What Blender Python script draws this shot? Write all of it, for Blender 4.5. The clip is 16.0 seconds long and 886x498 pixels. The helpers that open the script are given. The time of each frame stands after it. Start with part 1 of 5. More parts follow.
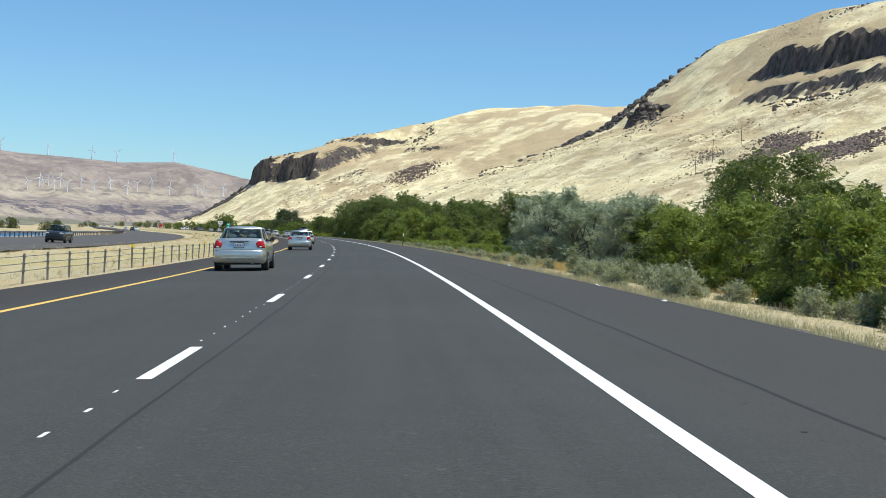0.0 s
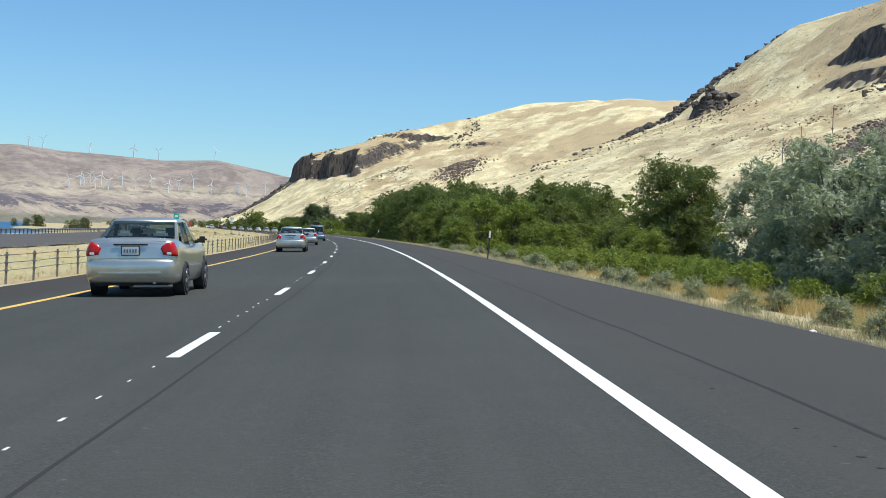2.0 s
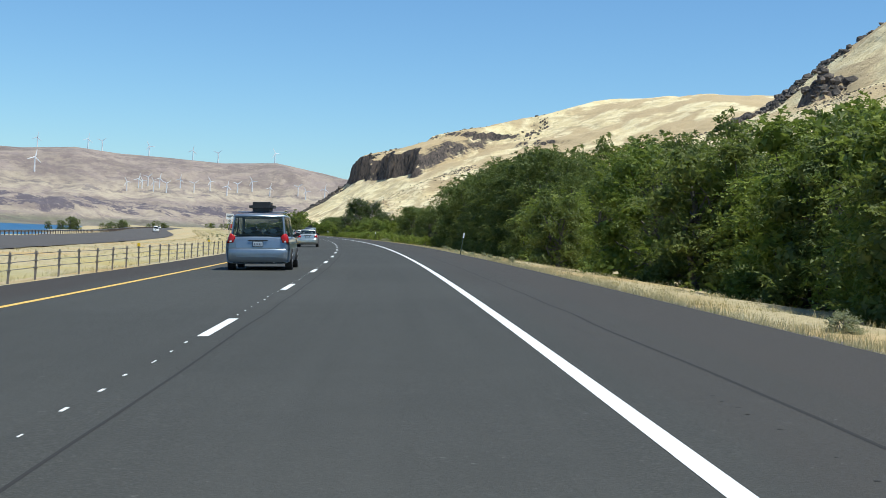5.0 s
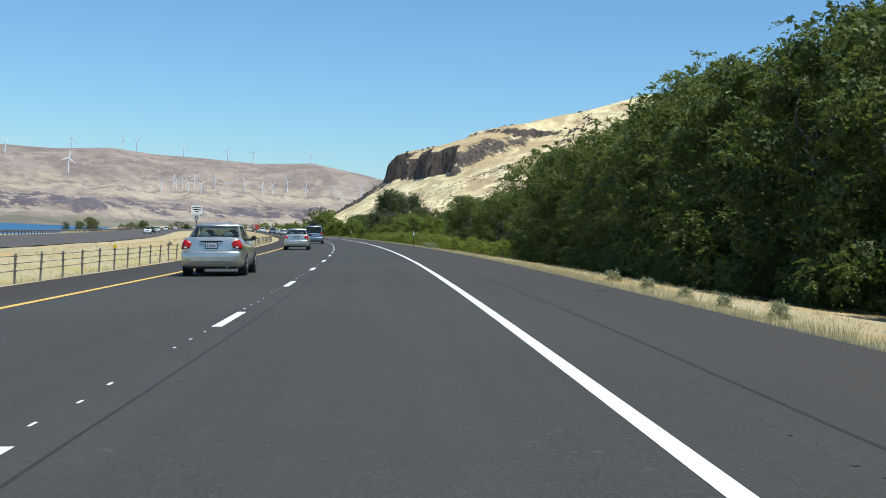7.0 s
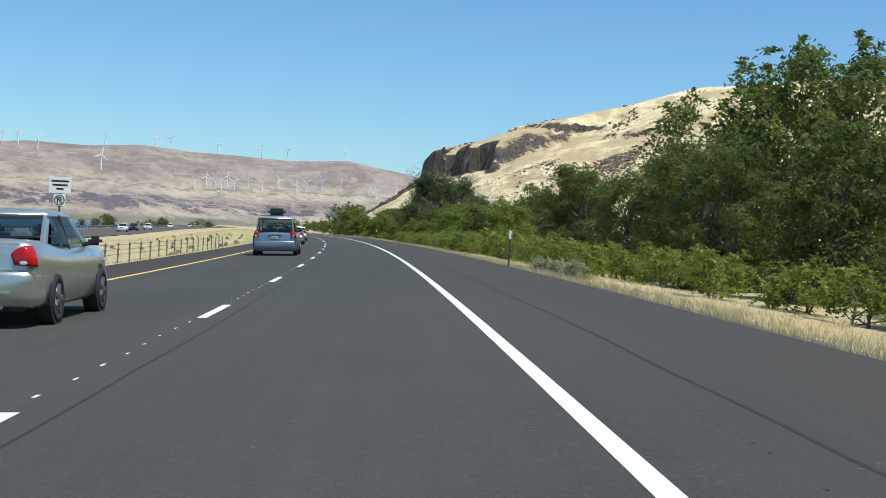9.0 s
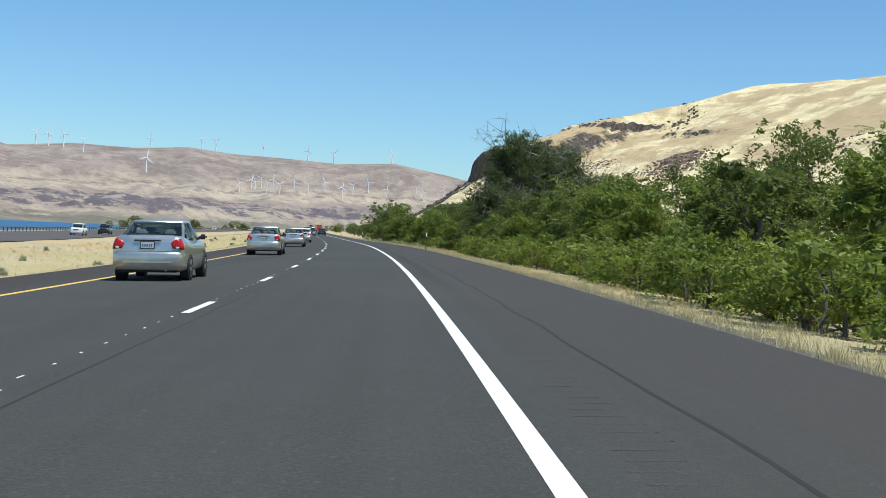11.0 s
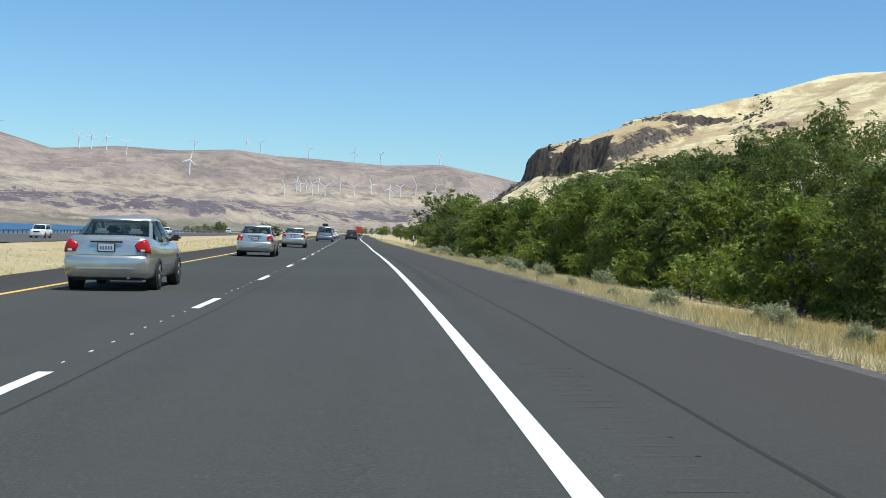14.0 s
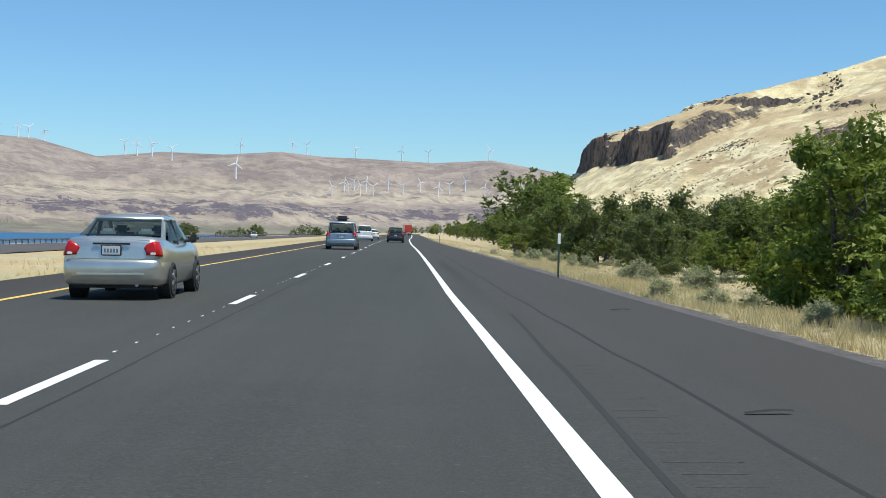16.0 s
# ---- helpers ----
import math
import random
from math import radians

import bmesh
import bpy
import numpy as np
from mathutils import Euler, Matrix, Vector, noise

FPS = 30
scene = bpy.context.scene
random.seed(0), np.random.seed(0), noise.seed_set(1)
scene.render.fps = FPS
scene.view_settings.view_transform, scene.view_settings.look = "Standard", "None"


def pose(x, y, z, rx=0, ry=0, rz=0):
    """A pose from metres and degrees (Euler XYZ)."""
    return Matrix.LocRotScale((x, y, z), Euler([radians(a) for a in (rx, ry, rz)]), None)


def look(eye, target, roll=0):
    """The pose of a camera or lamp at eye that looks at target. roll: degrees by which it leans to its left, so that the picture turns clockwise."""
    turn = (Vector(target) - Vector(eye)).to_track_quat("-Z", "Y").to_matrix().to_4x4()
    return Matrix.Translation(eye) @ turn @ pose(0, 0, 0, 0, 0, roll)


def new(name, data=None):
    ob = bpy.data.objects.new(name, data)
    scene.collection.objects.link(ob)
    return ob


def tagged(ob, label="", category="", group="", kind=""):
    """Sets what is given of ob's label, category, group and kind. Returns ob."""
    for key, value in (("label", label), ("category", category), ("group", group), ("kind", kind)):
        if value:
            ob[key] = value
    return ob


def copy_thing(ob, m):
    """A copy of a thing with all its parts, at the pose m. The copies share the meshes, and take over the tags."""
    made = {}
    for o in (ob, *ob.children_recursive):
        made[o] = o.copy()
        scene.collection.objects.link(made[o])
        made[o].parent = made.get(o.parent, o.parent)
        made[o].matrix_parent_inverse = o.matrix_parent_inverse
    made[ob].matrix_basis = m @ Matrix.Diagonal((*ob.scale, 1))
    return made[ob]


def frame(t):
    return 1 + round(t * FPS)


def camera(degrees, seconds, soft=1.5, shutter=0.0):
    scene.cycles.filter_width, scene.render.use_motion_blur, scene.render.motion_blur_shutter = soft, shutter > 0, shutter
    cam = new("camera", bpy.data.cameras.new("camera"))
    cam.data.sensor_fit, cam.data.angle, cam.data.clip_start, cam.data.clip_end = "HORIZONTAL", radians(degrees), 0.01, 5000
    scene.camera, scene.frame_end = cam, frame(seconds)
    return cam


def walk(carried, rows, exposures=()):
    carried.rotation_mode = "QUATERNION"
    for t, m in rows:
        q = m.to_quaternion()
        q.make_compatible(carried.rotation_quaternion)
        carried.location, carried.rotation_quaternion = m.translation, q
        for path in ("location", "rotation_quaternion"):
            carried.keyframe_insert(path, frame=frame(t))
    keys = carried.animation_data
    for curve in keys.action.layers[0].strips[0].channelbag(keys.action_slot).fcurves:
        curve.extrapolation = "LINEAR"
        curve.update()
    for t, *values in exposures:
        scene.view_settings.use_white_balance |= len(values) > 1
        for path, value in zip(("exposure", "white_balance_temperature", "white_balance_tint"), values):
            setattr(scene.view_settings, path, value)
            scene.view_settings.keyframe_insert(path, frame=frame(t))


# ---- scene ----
import itertools

cam = camera(37.6, 16.0, soft=0.8)

# seconds, x, y, z, yaw, pitch, roll
DRIVE = [
    (0.0, -1.760, 0.000, 1.092, -2.385, -0.375, -2.566),
    (0.5, -1.749, 17.887, 1.134, -1.855, -0.362, -2.569),
    (1.0, -1.959, 35.765, 1.172, -1.356, -0.484, -2.696),
    (1.5, -2.354, 53.633, 1.208, -0.889, -0.426, -2.654),
    (2.0, -2.857, 71.490, 1.246, -0.486, -0.496, -2.683),
    (2.5, -3.459, 89.336, 1.285, -0.145, -0.488, -2.693),
    (3.0, -4.191, 107.170, 1.321, 0.353, -0.457, -2.638),
    (3.5, -5.074, 124.989, 1.353, 0.767, -0.483, -2.567),
    (4.0, -6.092, 142.794, 1.385, 1.278, -0.458, -2.621),
    (6.5, -13.426, 231.835, 1.536, 3.400, -0.465, -2.714),
    (7.0, -15.244, 249.659, 1.569, 3.832, -0.483, -2.657),
    (7.5, -17.186, 267.487, 1.602, 4.335, -0.440, -2.711),
    (8.0, -19.309, 285.309, 1.634, 4.655, -0.523, -2.841),
    (8.5, -21.513, 303.139, 1.664, 5.040, -0.594, -2.888),
    (11.0, -34.426, 392.231, 1.754, 7.461, -0.545, -2.946),
    (11.5, -37.590, 409.995, 1.757, 8.359, -0.494, -3.198),
    (12.0, -40.993, 427.727, 1.754, 8.765, -0.509, -3.190),
    (12.5, -44.514, 445.439, 1.751, 8.978, -0.485, -3.311),
    (13.0, -48.074, 463.140, 1.752, 9.128, -0.491, -3.134),
    (13.5, -51.682, 480.829, 1.757, 9.267, -0.466, -3.047),
    (14.0, -55.383, 498.497, 1.761, 9.554, -0.530, -2.696),
    (14.5, -59.216, 516.136, 1.750, 10.405, -0.659, -2.107),
    (15.0, -63.220, 533.736, 1.737, 10.898, -0.653, -1.740),
    (15.5, -67.396, 551.294, 1.721, 11.264, -0.796, -1.582),
    (16.0, -71.684, 568.823, 1.705, 11.754, -0.707, -0.942),
]
walk(cam, [(t, pose(x, y, z, 90 + pitch, roll, yaw)) for t, x, y, z, yaw, pitch, roll in DRIVE], exposures=[(0.0, 0.03, 6280, 2), (16.0, 0.03, 6280, 2)])

# ---- light ----
SUN_ELEVATION, SUN_AZIMUTH = radians(66), radians(112)
world = bpy.data.worlds.new("sky")
scene.world = world
world.use_nodes = True
wn = world.node_tree.nodes
sky = wn.new("ShaderNodeTexSky")
sky.sky_type, sky.sun_disc = "NISHITA", False
sky.sun_elevation, sky.sun_rotation = SUN_ELEVATION, SUN_AZIMUTH
sky.altitude, sky.air_density, sky.dust_density, sky.ozone_density = 100, 1.0, 0.2, 3.0
tint = wn.new("ShaderNodeMix")
tint.data_type, tint.blend_type = "RGBA", "MULTIPLY"
tint.inputs[0].default_value = 1.0
tint.inputs[7].default_value = (0.77, 0.99, 1.19, 1)
world.node_tree.links.new(sky.outputs[0], tint.inputs[6])
world.node_tree.links.new(tint.outputs[2], wn["Background"].inputs[0])
wn["Background"].inputs[1].default_value = 0.11
sun = new("sun", bpy.data.lights.new("sun", "SUN"))
sun.data.energy, sun.data.angle, sun.data.color = 5.0, radians(0.53), (1.0, 0.96, 0.9)
to_sun = Vector((math.sin(SUN_AZIMUTH) * math.cos(SUN_ELEVATION), math.cos(SUN_AZIMUTH) * math.cos(SUN_ELEVATION), math.sin(SUN_ELEVATION)))
sun.matrix_world = look((0, 0, 60), Vector((0, 0, 60)) - to_sun)

# ---- materials ----
def ramp(nt, fac, stops):
    node = nt.nodes.new("ShaderNodeValToRGB")
    e = node.color_ramp.elements
    while len(e) < len(stops):
        e.new(0.5)
    for el, (pos, col) in zip(e, stops):
        el.position, el.color = pos, (*col, 1)
    nt.links.new(fac, node.inputs[0])
    return node.outputs[0]


def noise_tex(nt, vec, scale, detail=4, rough=0.6, stretch=None):
    if stretch:
        m = nt.nodes.new("ShaderNodeMapping")
        m.inputs["Scale"].default_value = stretch
        nt.links.new(vec, m.inputs["Vector"])
        vec = m.outputs[0]
    n = nt.nodes.new("ShaderNodeTexNoise")
    n.inputs["Scale"].default_value, n.inputs["Detail"].default_value, n.inputs["Roughness"].default_value = scale, detail, rough
    nt.links.new(vec, n.inputs["Vector"])
    return n.outputs["Fac"]


def mix(nt, fac, a, b, blend="MIX"):
    n = nt.nodes.new("ShaderNodeMix")
    n.data_type, n.blend_type = "RGBA", blend
    for value, sock in ((fac, n.inputs[0]), (a, n.inputs[6]), (b, n.inputs[7])):
        if isinstance(value, (int, float)):
            sock.default_value = value
        elif isinstance(value, tuple):
            sock.default_value = (*value, 1)
        else:
            nt.links.new(value, sock)
    return n.outputs[2]


def maths(nt, op, a, b=0.0, c=0.0):
    n = nt.nodes.new("ShaderNodeMath")
    n.operation = op
    for value, sock in zip((a, b, c), n.inputs):
        if isinstance(value, (int, float)):
            sock.default_value = value
        else:
            nt.links.new(value, sock)
    return n.outputs[0]


def material(name, color=(0.5, 0.5, 0.5), rough=0.6, metal=0.0, **more):
    m = bpy.data.materials.new(name)
    m.use_nodes = True
    b = m.node_tree.nodes["Principled BSDF"]
    b.inputs["Base Color"].default_value = (*color, 1)
    b.inputs["Roughness"].default_value, b.inputs["Metallic"].default_value = rough, metal
    for key, value in more.items():
        b.inputs[key.replace("_", " ")].default_value = value
    return m


def texture(m):
    nt = m.node_tree
    return nt, nt.nodes["Principled BSDF"], nt.nodes.new("ShaderNodeTexCoord"), nt.nodes.new("ShaderNodeNewGeometry")


def set_bump(nt, b, height, strength, distance):
    n = nt.nodes.new("ShaderNodeBump")
    n.inputs["Strength"].default_value, n.inputs["Distance"].default_value = strength, distance
    nt.links.new(height, n.inputs["Height"])
    nt.links.new(n.outputs[0], b.inputs["Normal"])


def asphalt_material(name, dark, light, patch, shoulder=False):
    """Fresh chip-seal asphalt: fine aggregate, long streaks along the lanes (UV: metres along, metres across)."""
    m = material(name, dark, 0.9, Specular_IOR_Level=0.3)
    nt, b, tc, geo = texture(m)
    pos = geo.outputs["Position"]
    fine = noise_tex(nt, pos, 45, 3, 0.85)
    mid = noise_tex(nt, pos, 1.1, 4, 0.6)
    streak = noise_tex(nt, tc.outputs["UV"], 1.0, 5, 0.6, (0.03, 2.2, 1))
    big = noise_tex(nt, pos, 0.09, 3, 0.5)
    col = ramp(nt, fine, [(0.3, tuple(c * 0.55 for c in dark)), (0.55, dark), (0.78, light)])
    grit = noise_tex(nt, pos, 14, 2, 0.9)
    col = mix(nt, ramp(nt, grit, [(0.6, (0, 0, 0)), (0.75, (0.5, 0.5, 0.5))]), col, light)
    col = mix(nt, ramp(nt, streak, [(0.35, (0, 0, 0)), (0.7, (0.55, 0.55, 0.55))]), col, patch)
    col = mix(nt, ramp(nt, mid, [(0.4, (0, 0, 0)), (0.75, (0.35, 0.35, 0.35))]), col, tuple(c * 0.8 for c in dark))
    col = mix(nt, ramp(nt, big, [(0.45, (0, 0, 0)), (0.6, (0.1, 0.1, 0.1))]), col, light)
    if shoulder:
        uv = nt.nodes.new("ShaderNodeSeparateXYZ")
        nt.links.new(tc.outputs["UV"], uv.inputs[0])
        over = maths(nt, "ADD", uv.outputs[1], maths(nt, "MULTIPLY", maths(nt, "SUBTRACT", mid, 0.5), 0.5))
        old = ramp(nt, maths(nt, "DIVIDE", over, 4.0), [(0.06, (0, 0, 0)), (0.16, (0.45, 0.45, 0.45)), (0.42, (0.45, 0.45, 0.45)), (0.47, (0.8, 0.8, 0.8))])
        col = mix(nt, old, col, mix(nt, fine, (0.032, 0.028, 0.025), (0.088, 0.076, 0.066)))
        inner = ramp(nt, maths(nt, "DIVIDE", maths(nt, "ADD", over, 12.0), 12.0), [(0.3, (0.9, 0.9, 0.9)), (0.37, (0, 0, 0))])
        col = mix(nt, inner, col, mix(nt, fine, (0.027, 0.022, 0.019), (0.07, 0.058, 0.049)))
    chips = noise_tex(nt, pos, 7.0, 1, 0.5)
    col = mix(nt, ramp(nt, maths(nt, "MULTIPLY", chips, noise_tex(nt, pos, 31, 1, 0.5)), [(0.47, (0, 0, 0)), (0.52, (0.35, 0.35, 0.35))]), col, (0.2, 0.19, 0.175))
    nt.links.new(col, b.inputs["Base Color"])
    set_bump(nt, b, fine, 0.6, 0.012)
    return m


def paint_material(name, color, worn=0.12):
    m = material(name, color, 0.7)
    nt, b, tc, geo = texture(m)
    n = noise_tex(nt, geo.outputs["Position"], 25, 4, 0.8)
    n2 = noise_tex(nt, geo.outputs["Position"], 1.5, 3, 0.6)
    col = mix(nt, ramp(nt, n, [(0.62, (0, 0, 0)), (0.72, (worn * 4, worn * 4, worn * 4))]), color, (0.12, 0.12, 0.12))
    col = mix(nt, ramp(nt, n2, [(0.4, (0, 0, 0)), (0.8, (0.25, 0.25, 0.25))]), col, tuple(c * 0.7 for c in color))
    nt.links.new(col, b.inputs["Base Color"])
    return m


def leaf_material(name, stops, gloss=0.45):
    """Leaves that differ from tuft to tuft and let some light through."""
    m = material(name, stops[0], gloss, Specular_IOR_Level=0.3)
    nt, b, tc, geo = texture(m)
    oi = nt.nodes.new("ShaderNodeObjectInfo")
    big = noise_tex(nt, geo.outputs["Position"], 0.45, 2, 0.5)
    r = maths(nt, "ADD", maths(nt, "MULTIPLY", geo.outputs["Random Per Island"], 0.55), maths(nt, "MULTIPLY", big, 0.6))
    r = maths(nt, "ADD", maths(nt, "MULTIPLY", oi.outputs["Random"], 0.2), maths(nt, "SUBTRACT", r, 0.15))
    col = ramp(nt, r, [(i / (len(stops) - 1), c) for i, c in enumerate(stops)])
    nt.links.new(col, b.inputs["Base Color"])
    tr = nt.nodes.new("ShaderNodeBsdfTranslucent")
    nt.links.new(mix(nt, 0.5, col, (0.28, 0.36, 0.06)), tr.inputs[0])
    ms = nt.nodes.new("ShaderNodeMixShader")
    ms.inputs[0].default_value = 0.36
    nt.links.new(b.outputs[0], ms.inputs[1])
    nt.links.new(tr.outputs[0], ms.inputs[2])
    nt.links.new(ms.outputs[0], nt.nodes["Material Output"].inputs[0])
    return m


def bark_material(name, dark, light):
    m = material(name, dark, 0.9)
    nt, b, tc, geo = texture(m)
    n = noise_tex(nt, geo.outputs["Position"], 9, 5, 0.7, (1, 1, 0.25))
    nt.links.new(ramp(nt, n, [(0.35, dark), (0.65, light)]), b.inputs["Base Color"])
    set_bump(nt, b, n, 0.7, 0.03)
    return m


def verge_material():
    """Dry bunch grass, bare sand and gravel beside the road."""
    m = material("dry_verge", (0.4, 0.32, 0.18), 0.95)
    nt, b, tc, geo = texture(m)
    pos = geo.outputs["Position"]
    a = noise_tex(nt, pos, 0.35, 5, 0.65)
    f = noise_tex(nt, pos, 6, 5, 0.75)
    g = noise_tex(nt, pos, 0.06, 3, 0.5)
    col = ramp(nt, f, [(0.3, (0.27, 0.205, 0.12)), (0.5, (0.48, 0.385, 0.225)), (0.7, (0.62, 0.52, 0.335))])
    col = mix(nt, ramp(nt, a, [(0.42, (0, 0, 0)), (0.62, (0.5, 0.5, 0.5))]), col, (0.42, 0.32, 0.16))
    col = mix(nt, ramp(nt, g, [(0.48, (0, 0, 0)), (0.6, (0.3, 0.3, 0.3))]), col, (0.3, 0.29, 0.15))
    gold = noise_tex(nt, pos, 0.11, 4, 0.6)
    col = mix(nt, ramp(nt, gold, [(0.5, (0, 0, 0)), (0.62, (0.7, 0.7, 0.7))]), col, (0.5, 0.32, 0.12))
    uv = nt.nodes.new("ShaderNodeSeparateXYZ")
    nt.links.new(tc.outputs["UV"], uv.inputs[0])
    edge = maths(nt, "ADD", uv.outputs[1], maths(nt, "MULTIPLY", maths(nt, "SUBTRACT", f, 0.5), 1.6))
    meadow = ramp(nt, maths(nt, "DIVIDE", maths(nt, "ADD", edge, 26.0), 20.0), [(0.2, (0, 0, 0)), (0.32, (1, 1, 1)), (0.62, (1, 1, 1)), (0.7, (0, 0, 0))])
    col = mix(nt, maths(nt, "MULTIPLY", meadow, ramp(nt, gold, [(0.4, (0, 0, 0)), (0.55, (0.45, 0.45, 0.45))])), col, (0.4, 0.36, 0.13))
    gravel = ramp(nt, f, [(0.35, (0.05, 0.045, 0.045)), (0.65, (0.16, 0.14, 0.13))])
    near = maths(nt, "MULTIPLY", maths(nt, "LESS_THAN", edge, 4.35), maths(nt, "GREATER_THAN", edge, 0.0))
    col = mix(nt, near, col, gravel)
    nt.links.new(col, b.inputs["Base Color"])
    set_bump(nt, b, f, 0.8, 0.08)
    return m


def hill_material(name, grass, tan, pale, rock, scale=1.0, rock_slope=0.7, ragged=0.25, spot=0.68, tan_above=105):
    """Sun-bleached grass slopes with scree and dark basalt on the steep faces."""
    m = material(name, grass, 0.95)
    nt, b, tc, geo = texture(m)
    pos = geo.outputs["Position"]
    sep = nt.nodes.new("ShaderNodeSeparateXYZ")
    nt.links.new(geo.outputs["True Normal"], sep.inputs[0])
    a = noise_tex(nt, pos, 0.008 * scale, 5, 0.6)
    c = noise_tex(nt, pos, 0.05 * scale, 6, 0.7)
    f = noise_tex(nt, pos, 0.35 * scale, 5, 0.8)
    spots = noise_tex(nt, pos, 0.13 * scale, 4, 0.85)
    dirt = noise_tex(nt, pos, 0.022 * scale, 6, 0.72)
    col = mix(nt, ramp(nt, a, [(0.4, (0, 0, 0)), (0.5, (1, 1, 1))]), tan, grass)
    k = 0.8 if tan_above else 0.25
    col = mix(nt, ramp(nt, c, [(0.46, (0, 0, 0)), (0.56, (k, k, k))]), col, pale)
    col = mix(nt, ramp(nt, dirt, [(0.52, (0, 0, 0)), (0.6, (0.5, 0.5, 0.5) if tan_above else (0.65, 0.65, 0.65))]), col, tuple(v * 0.82 for v in tan))
    col = mix(nt, ramp(nt, f, [(0.52, (0, 0, 0)), (0.78, (0.4, 0.4, 0.4))]), col, tuple(v * 0.75 for v in tan))
    col = mix(nt, ramp(nt, spots, [(spot, (0, 0, 0)), (spot + 0.05, (0.6, 0.6, 0.6))]), col, tuple(v * 0.45 for v in tan))
    if tan_above:
        place = nt.nodes.new("ShaderNodeSeparateXYZ")
        nt.links.new(pos, place.inputs[0])
        high = maths(nt, "ADD", place.outputs[2], maths(nt, "MULTIPLY", maths(nt, "SUBTRACT", a, 0.5), 160))
        fans = ramp(nt, noise_tex(nt, pos, 0.011, 4, 0.55), [(0.45, (0.12, 0.12, 0.12)), (0.5, (1, 1, 1))])
        col = mix(nt, maths(nt, "MULTIPLY", fans, ramp(nt, maths(nt, "DIVIDE", high, tan_above * 2), [(0.36, (0, 0, 0)), (0.46, (0.92, 0.92, 0.92))])), col, mix(nt, f, tuple(v * 1.3 for v in tan), tuple(v * 0.85 for v in tan)))
    else:
        green = noise_tex(nt, pos, 0.004, 4, 0.6)
        place = nt.nodes.new("ShaderNodeSeparateXYZ")
        nt.links.new(pos, place.inputs[0])
        shore = ramp(nt, maths(nt, "DIVIDE", place.outputs[2], 30.0), [(0.2, (1, 1, 1)), (0.6, (0, 0, 0))])
        col = mix(nt, maths(nt, "MULTIPLY", shore, green), col, (0.12, 0.14, 0.07))
        wob = maths(nt, "MULTIPLY", maths(nt, "SUBTRACT", noise_tex(nt, pos, 0.007, 8, 0.68), 0.5), 110)
        high = maths(nt, "ADD", place.outputs[2], wob)
        breaks = ramp(nt, noise_tex(nt, pos, 0.016, 7, 0.75, (1, 1, 0.6)), [(0.47, (0, 0, 0)), (0.51, (1, 1, 1))])
        # shading of gullies, put into the colour as stretched darker streaks
        gully_shade = noise_tex(nt, pos, 0.009, 7, 0.75, (1, 1, 0.3))
        col = mix(nt, ramp(nt, gully_shade, [(0.5, (0, 0, 0)), (0.56, (0.5, 0.5, 0.5))]), col, tuple(v * 0.78 for v in tan))
        bench = ramp(nt, maths(nt, "DIVIDE", high, 200.0), [(0.05, (0, 0, 0)), (0.1, (0.55, 0.55, 0.55)), (0.19, (0.3, 0.3, 0.3)), (0.4, (0.1, 0.1, 0.1)), (0.46, (0.7, 0.7, 0.7)), (0.55, (0.65, 0.65, 0.65)), (0.75, (0.05, 0.05, 0.05))])
        col = mix(nt, maths(nt, "MULTIPLY", bench, ramp(nt, c, [(0.35, (0.2, 0.2, 0.2)), (0.55, (1, 1, 1))])), col, pale)
        for lo, hi, much in ((0.16, 0.33, 0.95), (0.5, 0.56, 0.55)):
            belt = ramp(nt, maths(nt, "DIVIDE", high, 200.0), [(lo, (0, 0, 0)), (lo + 0.02, (much, much, much)), (hi, (much, much, much)), (hi + 0.015, (0, 0, 0))])
            col = mix(nt, maths(nt, "MULTIPLY", belt, breaks), col, mix(nt, noise_tex(nt, pos, 0.05, 4, 0.7, (1, 1, 0.3)), tuple(v * 0.7 for v in rock), tuple(v * 1.9 for v in rock)))
        bush = ramp(nt, noise_tex(nt, pos, 0.045, 3, 0.8), [(0.68, (0, 0, 0)), (0.71, (0.75, 0.75, 0.75))])
        col = mix(nt, maths(nt, "MULTIPLY", bush, ramp(nt, maths(nt, "DIVIDE", high, 200.0), [(0.35, (0.3, 0.3, 0.3)), (0.6, (1, 1, 1)), (0.85, (0.15, 0.15, 0.15))])), col, (0.07, 0.075, 0.045))
    steep = maths(nt, "ADD", sep.outputs[2], maths(nt, "MULTIPLY", maths(nt, "SUBTRACT", c, 0.5), ragged))
    face = ramp(nt, maths(nt, "DIVIDE", steep, 1.0), [(rock_slope - 0.08, (1, 1, 1)), (rock_slope, (0, 0, 0))])
    layers = noise_tex(nt, pos, 0.03 * scale, 4, 0.7, (0.35, 0.35, 4))
    if tan_above:
        col = mix(nt, ramp(nt, layers, [(0.54, (0, 0, 0)), (0.66, (0.5, 0.5, 0.5))]), col, tuple(v * 0.8 for v in tan))
    cracks = noise_tex(nt, pos, 0.3 * scale, 5, 0.75, (1, 1, 0.3) if tan_above else (1, 1, 3))
    stone = ramp(nt, cracks, [(0.36, tuple(v * 0.35 for v in rock)), (0.48, tuple(v * 1.15 for v in rock)), (0.6, (rock[0] * 1.7, rock[1] * 1.55, rock[2] * 1.4)), (0.75, (rock[0] * 2.7, rock[1] * 2.35, rock[2] * 2.0))])
    col = mix(nt, face, col, stone)
    nt.links.new(col, b.inputs["Base Color"])
    set_bump(nt, b, mix(nt, face, f, cracks), 0.8, 2.0 / scale)
    return m


